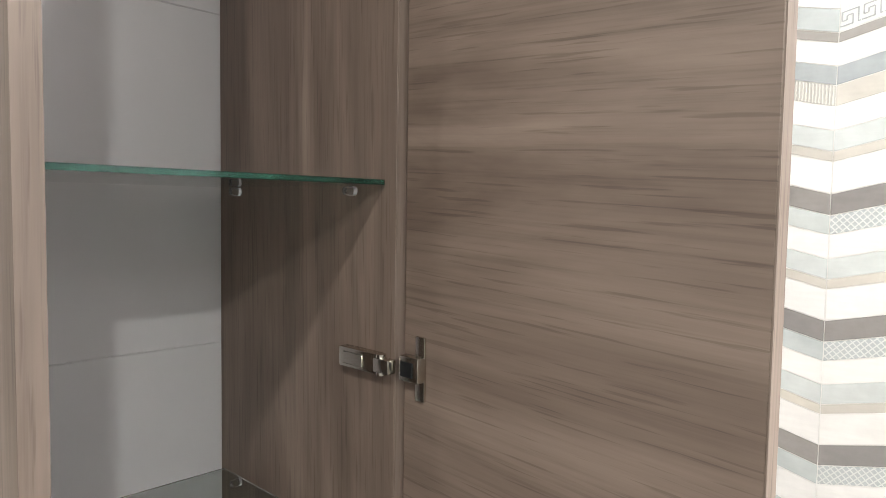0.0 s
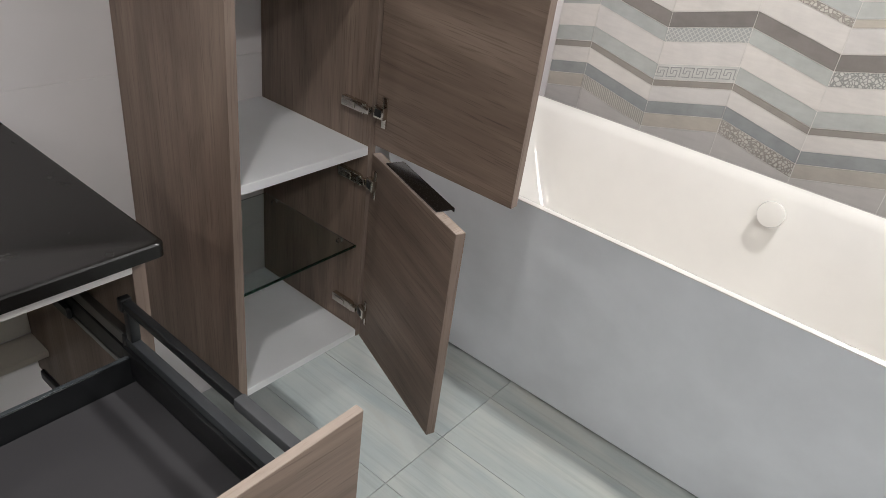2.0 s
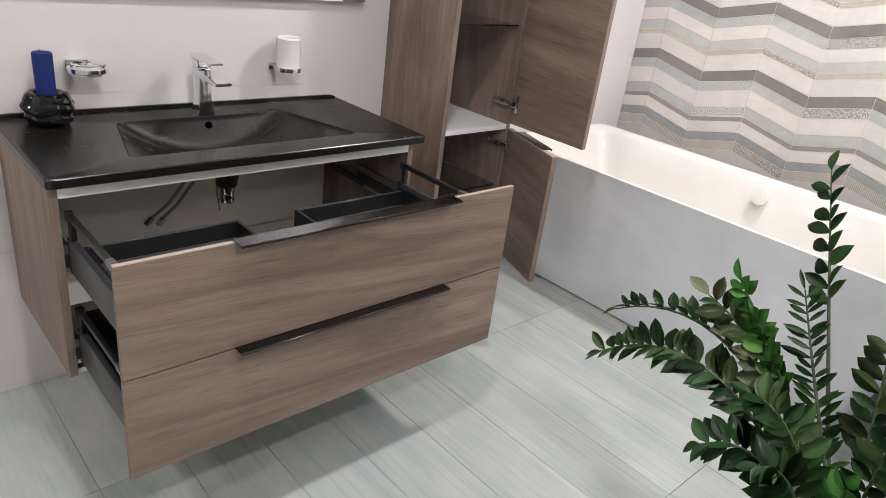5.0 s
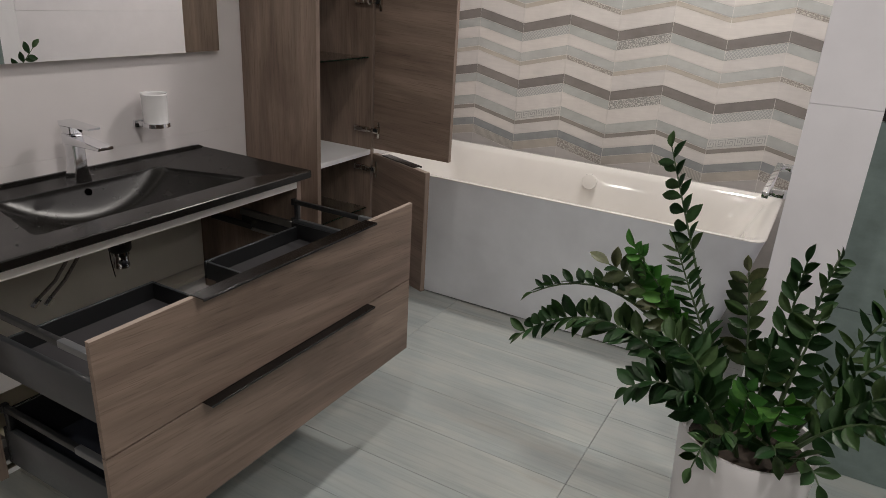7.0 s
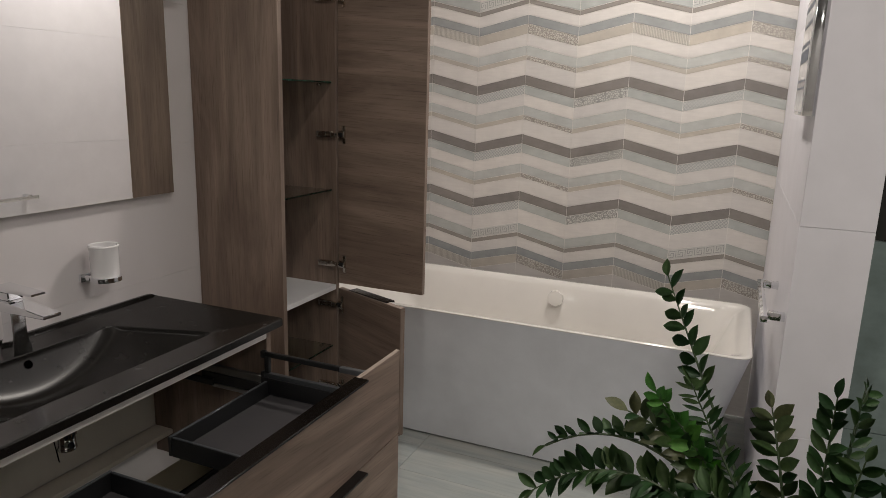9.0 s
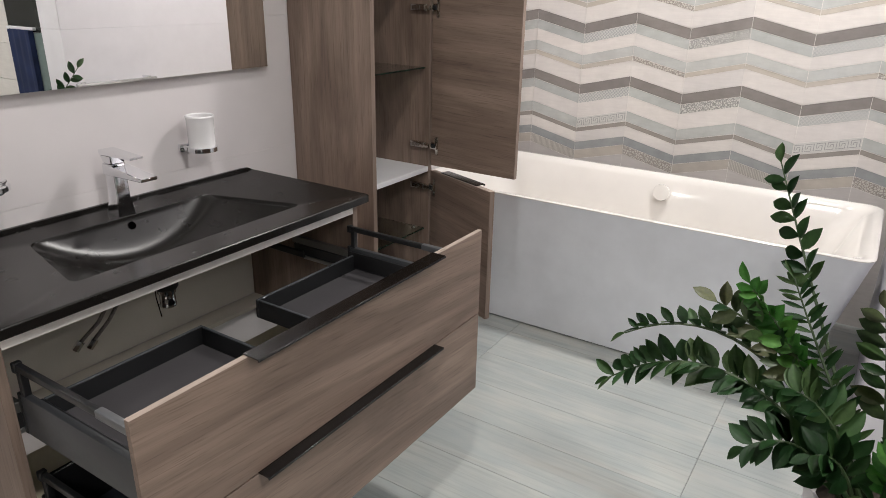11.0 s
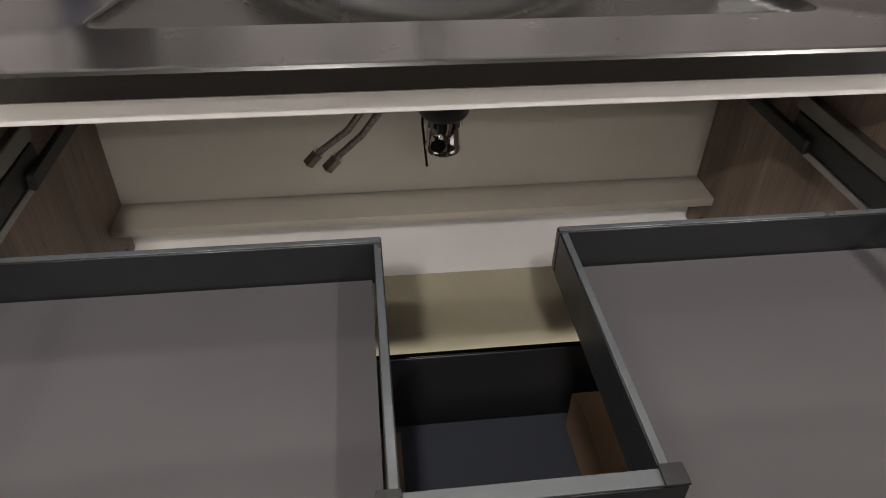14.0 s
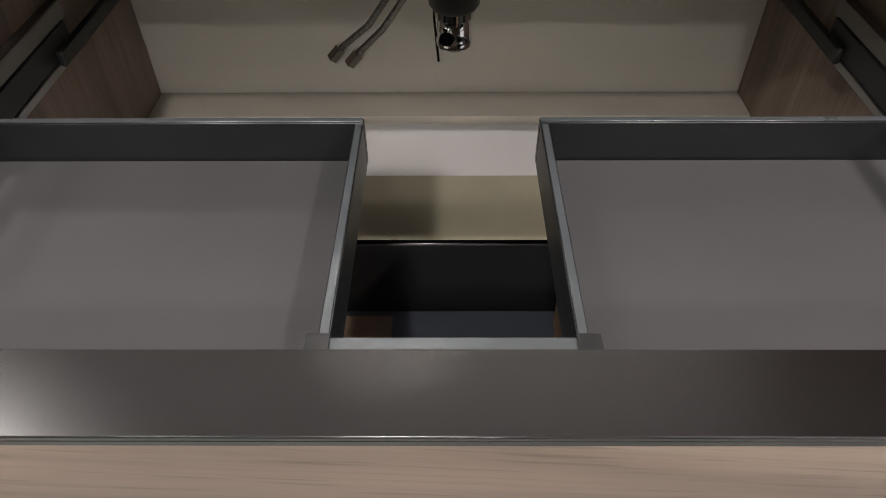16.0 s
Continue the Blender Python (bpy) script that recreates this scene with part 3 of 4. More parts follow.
# ---- tall cabinet ----
tall = thing("tall_cabinet", (0.166, 0.364, 0.28), "wall-hung tall taupe wood cabinet with both doors open", "cabinet")
TOP = 1.90
for y0, y1 in ((0.200, 0.218), (0.512, 0.530)):
    s = part("side_panel", B(0.002, 0.331, y0, y1, 0.280, TOP, bevel=0.0008, seg=1), wood_z, tall)
    part("edge_band", B(0.3312, 0.3322, y0, y1, 0.280, TOP), wood_edge, s, "pale wood edge band")
for z0, z1 in ((0.281, 0.299), (0.727, 0.745), (TOP - 0.018, TOP)):
    part("shelf", B(0.002, 0.331, 0.2183, 0.5117, z0, z1, bevel=0.001, seg=1), white_board, tall, "white laminate shelf")
for z in (0.515, 1.084, 1.446):
    gl = part("glass_shelf", B(0.012, 0.314, 0.2195, 0.5105, z - 0.005, z, bevel=0.0006, seg=1), shelf_glass, tall, "clear glass shelf with green edge")
    part("glass_edge", B(0.3143, 0.3158, 0.2195, 0.5105, z - 0.005, z), glass_edge, gl, "green polished glass edge")
    for x in (0.05, 0.27):
        for y, s in ((0.2185, 1), (0.5115, -1)):
            pin = bmesh.new()
            cyl(pin, None, 0.005, 0.0042, 0.012, 12, Matrix.Translation((x, y + s * 0.0062, z - 0.0105)) @ Matrix.Rotation(radians(90), 4, "X"))
            part("shelf_pin", pin, clear_glass, gl, "clear plastic shelf pin")


def hinge(z, parent, angle):
    """Cup hinge: arm on the side panel, knuckle, and plate on the door."""
    arm = bmesh.new()
    box(arm, 0.262, 0.318, 0.499, 0.5115, z - 0.010, z + 0.010, bevel=0.002)
    box(arm, 0.270, 0.300, 0.4975, 0.4995, z - 0.006, z + 0.006, bevel=0.0006, seg=1)
    a = part("hinge", arm, nickel, parent, "nickel cup hinge")
    k = bmesh.new()
    box(k, 0.316, 0.338, 0.497, 0.508, z - 0.007, z + 0.007, bevel=0.002)
    cyl(k, None, 0.005, 0.005, 0.02, 12, Matrix.Translation((0.322, 0.503, z)))
    part("knuckle", k, nickel, a)
    turn = Matrix.Translation((0.335, 0.519, 0)) @ Matrix.Rotation(radians(angle), 4, "Z")
    p = bmesh.new()
    box(p, 0.020, 0.032, -0.0035, -0.0005, z - 0.030, z + 0.030, bevel=0.001, m=turn)
    box(p, 0.006, 0.032, -0.012, -0.0005, z - 0.012, z + 0.012, bevel=0.002, m=turn)
    part("hinge_plate", p, nickel, a)
    q = bmesh.new()
    box(q, 0.010, 0.026, -0.0135, -0.0120, z - 0.007, z + 0.007, bevel=0.0005, m=turn)
    part("hinge_cup", q, black_plastic, a, "dark hinge cup")


def door(z0, z1, angle, hinges, grain, handle):
    turn = Matrix.Translation((0.335, 0.519, 0)) @ Matrix.Rotation(radians(angle), 4, "Z")
    d = part("door", B(0.002, 0.328, 0.0, 0.018, z0, z1, bevel=0.0008, seg=1, m=turn), grain, tall, "open taupe wood door")
    part("edge_band", B(0.3282, 0.3292, 0.0, 0.018, z0, z1, m=turn), wood_edge, d, "pale wood edge band")
    part("edge_band", B(0.002, 0.328, 0.0, 0.018, z1 + 0.0002, z1 + 0.001, m=turn), wood_edge_y, d, "pale wood edge band")
    for z in hinges:
        hinge(z, tall, angle)
    if handle:
        h = bmesh.new()
        box(h, 0.055, 0.254, 0.004, 0.041, z1 + 0.0014, z1 + 0.004, bevel=0.0006, seg=1, m=turn)
        box(h, 0.055, 0.254, 0.0385, 0.041, z1 - 0.003, z1 + 0.002, bevel=0.0006, seg=1, m=turn)
        part("handle", h, black_metal, d, "black metal edge pull")


door(0.749, TOP - 0.002, 0, (0.821, 1.272, 1.712), wood_x, False)
door(0.281, 0.730, -20.8, (0.673, 0.362), wood_door, True)

# ---- bath ----
bath = thing("bathtub", (0.86, 1.25, 0), "white freestanding bathtub with a light grey outer shell", "bathtub")
BY0, BY1 = 0.876, 1.585


def bath_ring(x0, x1, y0, y1, r, z):
    return ring(rect(x0, x1, y0, y1), r, z, 8)


sh = bmesh.new()
loft(sh, [bath_ring(0.06, 1.560, 0.946, 1.52, 0.09, 0.008), bath_ring(0.05, 1.575, 0.942, 1.53, 0.09, 0.06), bath_ring(0.03, 1.655, 0.909, 1.56, 0.10, 0.34), bath_ring(0.014, 1.705, 0.882, BY1 - 0.002, 0.070, 0.545), bath_ring(0.010, 1.713, BY0, BY1, 0.060, 0.5750)], True, False)
part("shell", sh, bath_front, bath, "satin light grey outer shell")
inn = bmesh.new()
loft(inn, [bath_ring(0.010, 1.713, BY0, BY1, 0.060, 0.5752), bath_ring(0.009, 1.714, BY0 - 0.001, BY1 + 0.001, 0.060, 0.578), bath_ring(0.012, 1.711, BY0 + 0.002, BY1 - 0.002, 0.060, 0.581), bath_ring(0.020, 1.702, BY0 + 0.009, BY1 - 0.012, 0.060, 0.582), bath_ring(0.038, 1.684, BY0 + 0.020, BY1 - 0.030, 0.070, 0.577),
           bath_ring(0.062, 1.650, BY0 + 0.036, BY1 - 0.050, 0.080, 0.555), bath_ring(0.115, 1.590, BY0 + 0.058, BY1 - 0.078, 0.13, 0.42), bath_ring(0.18, 1.53, BY0 + 0.078, BY1 - 0.10, 0.15, 0.28), bath_ring(0.25, 1.47, BY0 + 0.10, BY1 - 0.125, 0.16, 0.19), bath_ring(0.32, 1.40, BY0 + 0.14, BY1 - 0.165, 0.14, 0.160), bath_ring(0.42, 1.30, BY0 + 0.2, BY1 - 0.22, 0.1, 0.155)], False, True)
part("basin_shell", inn, bath_white, bath, "glossy white acrylic inside")
ov = bmesh.new()
mo = Matrix.Translation((0.893, 1.508, 0.512)) @ Matrix.Rotation(radians(78), 4, "X")
turned(ov, [(0.030, -0.006), (0.034, 0.0), (0.037, 0.012), (0.035, 0.018), (0.028, 0.020)], 32)
for v in ov.verts:
    v.co = mo @ v.co
part("overflow_cap", ov, bath_white, bath, "round white overflow cap")
part("plinth", B(0.07, 1.55, 0.958, 1.50, 0.0, 0.0078), dark_gap, bath, "dark recessed base gap")

# ---- mirror ----
mirror = thing("wall_mirror", (0.014, -0.52, 1.10), "wide frameless wall mirror with a slim metal edge", "mirror")
part("backing", B(0.0005, 0.0235, -1.120, 0.0765, 1.102, 1.702, bevel=0.001, seg=1), aluminium, mirror, "slim aluminium body")
part("mirror_glass", B(0.024, 0.028, -1.122, 0.078, 1.100, 1.704), mirror_mat, mirror, "clear silvered mirror glass")
lampm = thing("mirror_lamp", (0.06, -0.52, 1.72), "flat metal mirror lamp with a white diffuser", "lamp")
part("housing", B(0.0005, 0.095, -0.62, 0.085, 1.712, 1.730, bevel=0.002), aluminium, lampm)
part("diffuser", B(0.012, 0.088, -0.61, 0.030, 1.708, 1.7117), glow("lamp_glow", (1, 0.93, 0.82), 1.2), lampm, "white lit diffuser")

# ---- plant ----
CX, CY = 1.811, -0.060
pot = thing("plant_pot", (CX, CY, 0), "tall round white planter standing on the floor", "planter")
turned_pot = turned(bmesh.new(), [(0.112, 0.0), (0.117, 0.006), (0.138, 0.18), (0.150, 0.38), (0.152, 0.413), (0.149, 0.421), (0.141, 0.419), (0.137, 0.405), (0.136, 0.382)], 48, (CX, CY, 0))
part("planter_body", turned_pot, pot_mat, pot)
part("soil", turned(bmesh.new(), [(0.09, 0.36), (0.1355, 0.36), (0.1355, 0.381), (0.05, 0.392)], 32, (CX, CY, 0)), soil, pot, "dark potting soil")
plant = thing("houseplant", (CX, CY, 0.39), "bushy glossy dark green houseplant in a white pot", "plant")


def leaf_mesh(length, width, fold, curl, material=None):
    """A pointed oval leaf, folded along its midrib and bent along its length."""
    bm = bmesh.new()
    rows = []
    for s, w in ((0.0, 0.10), (0.10, 0.40), (0.26, 0.80), (0.45, 1.0), (0.64, 0.94), (0.80, 0.66), (0.92, 0.28), (1.0, 0.02)):
        z = curl * s * s * length
        half = w * width / 2
        rows.append([bm.verts.new((-half, s * length, z + fold * half)), bm.verts.new((-half * 0.5, s * length, z + fold * half * 0.32)), bm.verts.new((0, s * length, z)), bm.verts.new((half * 0.5, s * length, z + fold * half * 0.32)), bm.verts.new((half, s * length, z + fold * half))])
    for a, b in zip(rows, rows[1:]):
        for k in range(4):
            bm.faces.new((a[k], a[k + 1], b[k + 1], b[k]))
    bmesh.ops.solidify(bm, geom=bm.faces[:], thickness=0.0006)
    return finish(bm, "leaf", material or leaf_mat)


LEAVES = [leaf_mesh(0.066, 0.031, 0.35, -0.18), leaf_mesh(0.064, 0.028, 0.45, 0.06), leaf_mesh(0.060, 0.032, 0.28, -0.30)]
OLIVE = [leaf_mesh(0.070, 0.034, 0.30, -0.12, olive_leaf), leaf_mesh(0.066, 0.031, 0.45, 0.05, leaf_mat), leaf_mesh(0.064, 0.033, 0.25, -0.25, olive_leaf)]
SPIKY = [leaf_mesh(0.066, 0.015, 0.3, -0.15), leaf_mesh(0.062, 0.013, 0.4, 0.05), leaf_mesh(0.058, 0.016, 0.3, -0.2)]
YOUNG = [leaf_mesh(0.058, 0.032, 0.35, -0.2, young_leaf), leaf_mesh(0.054, 0.028, 0.5, 0.15, young_leaf), leaf_mesh(0.050, 0.030, 0.3, -0.35, young_leaf)]


def stem(base, tip, rise, count, size, face, fold, leaves, start):
    """An arching stalk with leaf pairs spread in a V that opens towards face, and one leaf at the tip."""
    b, t = Vector(base), Vector(tip)
    mid = (b + t) / 2 + Vector((0, 0, rise))
    pts = [(1 - s) ** 2 * b + 2 * s * (1 - s) * mid + s * s * t for s in [k / 14 for k in range(15)]]
    st = part("stalk", tube(bmesh.new(), pts, lambda s: 0.0044 * (1 - s) + 0.0015, 7), stem_mat, plant, "fleshy green stalk")
    rnd = random.Random(int(1000 * (tip[0] + 2 * tip[1] + 3 * tip[2])))
    for k in range(count):
        s = start + (1 - start) * k / (count - 1)
        d = (2 * (1 - s) * (mid - b) + 2 * s * (t - mid)).normalized()
        u = d.cross(Vector(face)).normalized()
        n = u.cross(d).normalized()
        for sd in (1, -1) if k < count - 1 else (0,):
            sj = s if not sd else min(1.0, max(0.0, s + rnd.uniform(-0.012, 0.012)))
            p = (1 - sj) ** 2 * b + 2 * sj * (1 - sj) * mid + sj * sj * t
            spread = fold + rnd.uniform(-0.22, 0.22)
            tilt = rnd.uniform(0.80, 1.20) if sd else rnd.uniform(-0.2, 0.2)
            side = u * sd * math.cos(spread) + n * math.sin(spread) if sd else u
            y = (d * math.cos(tilt) + side * math.sin(tilt)).normalized()
            nl = n * math.cos(spread) - u * sd * math.sin(spread)
            x = y.cross(nl).normalized()
            z = x.cross(y)
            m = Matrix((x, y, z)).transposed().to_4x4() @ Matrix.Rotation(rnd.uniform(-0.25, 0.25), 4, "Y")
            sc = size * rnd.uniform(0.82, 1.12) * (1.0 - 0.22 * max(0, s - 0.75) / 0.25)
            ob = new("leaf", leaves[rnd.randrange(3)])
            ob.matrix_basis = Matrix.Translation(p) @ m @ Matrix.Diagonal((sc, sc, sc, 1))
            hang(ob, st)


UPRIGHT, ARCH, LOW = (-0.75, -0.62, 0.2), (-0.1, -0.55, 0.85), (0.2, -0.5, 0.85)
# foot on the soil, tip, rise of the arch, leaf pairs, size, the way the frond faces, its fold, leaves, first leaf
STALKS = [((-0.03, 0.04), (1.461, 0.304, 0.970), -0.02, 9, 0.95, (-0.6, -0.75, 0.2), 0.25, LEAVES, 0.62),
          ((-0.06, 0.00), (1.225, -0.048, 0.487), 0.31, 26, 1.0, ARCH, 0.40, LEAVES, 0.20),
          ((-0.05, 0.03), (1.261, -0.089, 0.633), 0.31, 13, 0.72, (0.0, -0.2, 1.0), 0.95, LEAVES, 0.42),
          ((-0.07, -0.03), (1.544, -0.151, 0.488), 0.15, 11, 1.05, ARCH, 0.35, LEAVES, 0.25),
          ((-0.04, 0.01), (1.430, -0.050, 0.740), 0.14, 9, 0.95, (-0.3, -0.6, 0.6), 0.50, OLIVE, 0.50),
          ((-0.02, 0.05), (1.551, 0.107, 0.768), -0.02, 22, 0.90, (-0.2, -0.95, 0.2), 0.25, SPIKY, 0.28),
          ((-0.01, 0.05), (1.725, 0.100, 0.746), 0.04, 9, 0.90, (-0.4, -0.85, 0.2), 0.40, OLIVE, 0.40),
          ((0.01, 0.03), (1.838, 0.040, 0.817), 0.03, 12, 0.90, UPRIGHT, 0.35, LEAVES, 0.35),
          ((0.04, 0.04), (1.901, 0.120, 0.821), 0.16, 12, 0.75, (0.8, -0.5, 0.3), 0.45, LEAVES, 0.40),
          ((0.03, 0.00), (1.889, -0.050, 0.731), 0.05, 9, 1.0, (-0.2, -0.9, 0.3), 0.40, LEAVES, 0.32),
          ((0.06, 0.02), (2.128, -0.050, 0.744), 0.16, 17, 0.95, (0.1, -0.4, 0.95), 0.45, SPIKY, 0.25),
          ((0.06, 0.04), (2.083, 0.050, 0.860), 0.10, 17, 0.95, (0.3, -0.8, 0.5), 0.40, SPIKY, 0.30),
          ((0.06, -0.02), (2.132, -0.120, 0.647), 0.16, 13, 0.98, LOW, 0.40, LEAVES, 0.25),
          ((0.06, -0.04), (2.077, -0.160, 0.577), 0.13, 10, 0.95, LOW, 0.35, LEAVES, 0.30),
          ((0.07, 0.00), (2.190, -0.040, 0.560), 0.20, 13, 0.95, LOW, 0.40, LEAVES, 0.30),
          ((0.00, -0.02), (1.813, -0.100, 0.660), 0.04, 8, 0.98, (-0.2, -0.8, 0.5), 0.45, LEAVES, 0.35),
          ((-0.04, -0.02), (1.590, -0.110, 0.620), 0.13, 11, 1.0, ARCH, 0.45, LEAVES, 0.28),
          ((-0.05, -0.04), (1.660, -0.170, 0.530), 0.10, 8, 0.95, ARCH, 0.40, LEAVES, 0.30),
          ((-0.05, -0.07), (1.720, -0.240, 0.400), 0.12, 6, 0.80, ARCH, 0.30, LEAVES, 0.35),
          ((0.06, -0.07), (1.955, -0.220, 0.450), 0.10, 4, 0.90, LOW, 0.30, LEAVES, 0.45),
          ((-0.01, -0.06), (1.760, -0.200, 0.470), 0.08, 6, 0.90, (-0.1, -0.8, 0.6), 0.35, LEAVES, 0.30),
          ((0.03, -0.06), (1.870, -0.200, 0.470), 0.08, 6, 0.90, (0.1, -0.8, 0.6), 0.35, LEAVES, 0.30),
          ((-0.03, 0.02), (1.486, -0.060, 0.800), 0.05, 15, 0.95, (-0.6, -0.75, 0.2), 0.40, YOUNG, 0.55),
          ((-0.02, -0.05), (1.792, -0.150, 0.574), 0.05, 6, 1.05, (-0.3, -0.7, 0.5), 0.45, YOUNG, 0.35),
          ((0.03, -0.04), (1.865, -0.140, 0.560), 0.05, 6, 1.05, (0.3, -0.7, 0.5), 0.45, YOUNG, 0.35)]
for (dx, dy), tip, rise, count, size, face, fold, leaves, start in STALKS:
    stem((CX + dx, CY + dy, 0.375), tip, rise, count, size, face, fold, leaves, start)

# ---- accessories on and over the basin ----
cup = thing("tumbler_holder", (0.0, -0.215, 0.905), "white porcelain tumbler in a chrome wall holder", "tumbler")
hb = bmesh.new()
box(hb, 0.0005, 0.010, -0.252, -0.180, 0.890, 0.912, bevel=0.002)
box(hb, 0.010, 0.075, -0.247, -0.237, 0.896, 0.910, bevel=0.002)
turned(hb, [(0.034, 0.0), (0.041, 0.001), (0.041, 0.013), (0.034, 0.014)], 28, (0.062, -0.217, 0.896))
part("holder", hb, chrome, cup, "chrome wall holder")
part("tumbler", turned(bmesh.new(), [(0.026, 0.0), (0.033, 0.004), (0.036, 0.02), (0.0365, 0.092), (0.0385, 0.096), (0.037, 0.1), (0.034, 0.098), (0.032, 0.02), (0.01, 0.012)], 36, (0.062, -0.217, 0.896)), porcelain, cup, "white porcelain tumbler")
dish = thing("soap_dish", (0.0, -0.79, 0.92), "clear ribbed glass soap dish in a chrome holder", "soap dish")
db = bmesh.new()
box(db, 0.0005, 0.010, -0.822, -0.758, 0.908, 0.930, bevel=0.002)
box(db, 0.010, 0.070, -0.815, -0.806, 0.914, 0.926, bevel=0.002)
turned(db, [(0.036, 0.0), (0.047, 0.001), (0.047, 0.011), (0.036, 0.012)], 28, (0.068, -0.785, 0.912))
part("holder", db, chrome, dish, "chrome wall holder")
part("dish", turned(bmesh.new(), [(0.028, 0.0), (0.034, 0.002), (0.0355, 0.018), (0.043, 0.028), (0.041, 0.029), (0.032, 0.018), (0.030, 0.006), (0.01, 0.004)], 36, (0.068, -0.785, 0.903)), clear_glass, dish, "clear glass dish")
candle = thing("candle_holder", (0.078, -0.886, 0.7903), "black ribbed glass holder with a blue pillar candle", "candle")
ch = bmesh.new()
SEG = 72
prof = [(0.034, 0.0), (0.046, 0.003), (0.053, 0.012), (0.056, 0.020), (0.051, 0.028), (0.056, 0.036), (0.058, 0.044), (0.052, 0.053), (0.051, 0.060), (0.047, 0.070), (0.038, 0.077), (0.030, 0.076), (0.026, 0.070), (0.0255, 0.052)]
prof = [(r0 + (r1 - r0) * q / 3, h0 + (h1 - h0) * q / 3) for (r0, h0), (r1, h1) in zip(prof, prof[1:]) for q in range(3)] + prof[-1:]
loft(ch, [[(0.078 + (r + 0.0050 * min(1.0, h / 0.012) * (h < 0.074) * math.sin(5 * a + 55 * h) * math.cos(3 * a - 45 * h)) * math.cos(a), -0.886 + (r + 0.0050 * min(1.0, h / 0.012) * (h < 0.074) * math.sin(5 * a + 55 * h) * math.cos(3 * a - 45 * h)) * math.sin(a), 0.7922 + h + 0.0035 * math.sin(4 * a + 30 * h) * min(1.0, h / 0.03) * (h < 0.074)) for a in [2 * math.pi * k / SEG for k in range(SEG)]] for r, h in prof], True, True)
part("glass_body", ch, black_glass, candle, "twisted black glass body")
wx = part("pillar_candle", turned(bmesh.new(), [(0.022, 0.052), (0.0225, 0.168), (0.021, 0.172), (0.012, 0.169)], 32, (0.078, -0.886, 0.7905)), candle_wax, candle, "dark blue wax pillar")
part("wick", tube(bmesh.new(), [(0.078, -0.886, 0.958), (0.079, -0.892, 0.970)], 0.0012, 6), black_plastic, wx, "short black wick")

# ---- bath fittings and display behind the partition ----
rail_t = thing("towel_rail", (1.757, 0.63, 0.86), "square chrome towel rail on the white partition", "towel rail")
part("bar", B(1.694, 1.712, 0.425, 0.860, 0.846, 0.864, bevel=0.002), chrome, rail_t)
for y in (0.455, 0.815):
    part("post", B(1.7122, 1.7568, y, y + 0.022, 0.846, 0.868, bevel=0.002), chrome, rail_t)
board = thing("notice_board", (1.745, 0.58, 1.38), "small white notice board with grey bars in a chrome frame", "sign")
part("board_frame", B(1.727, 1.7565, 0.438, 0.725, 1.385, 1.690, bevel=0.003), chrome, board, "chrome frame")
sheet = part("sheet", B(1.7245, 1.7268, 0.448, 0.715, 1.395, 1.680), porcelain, board, "white printed sheet")
for z0, z1 in ((1.655, 1.668), (1.612, 1.622), (1.560, 1.570), (1.520, 1.552), (1.470, 1.476), (1.452, 1.457)):
    part("printed_bar", B(1.7238, 1.7243, 0.470, 0.700, z0, z1), plain("print_grey", (0.16, 0.18, 0.22), 0.6), sheet, "plain grey printed bar")
towel = thing("towel", (2.36, 0.545, 0.70), "folded navy towel hanging on a white rail", "towel")
tw = bmesh.new()
loft(tw, [[(2.27 + 0.2 * k / 12, 0.552 - 0.020 - 0.004 * math.sin(k * 1.7), z) for k in range(13)] + [(2.47 - 0.2 * k / 12, 0.560, z) for k in range(13)] for z in (0.62, 0.80, 0.95, 1.08)], True, True)
part("cloth", tw, navy_cloth, towel)
part("rail", B(2.24, 2.50, 0.540, 0.5615, 1.0805, 1.095, bevel=0.003), paint, towel, "white towel rail")
cb = bmesh.new()
box(cb, 0.470, 0.800, -0.378, -0.374, 0.3482, 0.405, bevel=0.0008, seg=1)
box(cb, 0.470, 0.800, -0.3738, -0.310, 0.401, 0.405, bevel=0.0008, seg=1)
solid("cardboard_insert", cb, cardboard, "tan folded cardboard insert standing in the lower drawer", "packaging")
solid("cardboard_sheet", B(0.462, 0.800, -0.660, -0.566, 0.3482, 0.3522, bevel=0.0008, seg=1), plain("brown_card", (0.13, 0.085, 0.058), 0.7), "brown cardboard sheet lying in the lower drawer", "packaging")

# ---- wall slabs, chevron tiles, floor planks ----
def slab(parent, x0, x1, y0, y1, z0, z1, material, name="tile"):
    me = finish(B(x0, x1, y0, y1, z0, z1, bevel=0.0008, seg=1), name, material)
    ob = new(name, me)
    hang(ob, parent)
    return ob


zs = [0.0, 0.015, 0.43, 0.84, 1.245, 1.655, 2.06, 2.47, 2.9]
for z0, z1 in zip(zs[1:], zs[2:]):
    for y0, y1 in ((-1.21, 1.74),):
        slab(wall_west, -0.0011, 0.0, y0 + 0.0005, y1 - 0.0005, z0 + 0.0004, z1 - 0.0004, wall_tile)
slab(wall_west, -0.0011, 0.0, -1.21, 1.74, 0.0, 0.0142, wall_tile)
for z0, z1 in ((0.0, 0.545), (0.545, 1.112), (1.112, 1.679), (1.679, 2.246), (2.246, 2.9)):
    slab(partition, RIGHT_X - 0.0022, 1.922, END_Y - 0.0024, END_Y - 0.0002, z0 + 0.0005, z1 - 0.0005, paint)
    slab(partition, RIGHT_X - 0.0022, RIGHT_X - 0.0002, END_Y, 1.7405, z0 + 0.0005, z1 - 0.0005, paint)

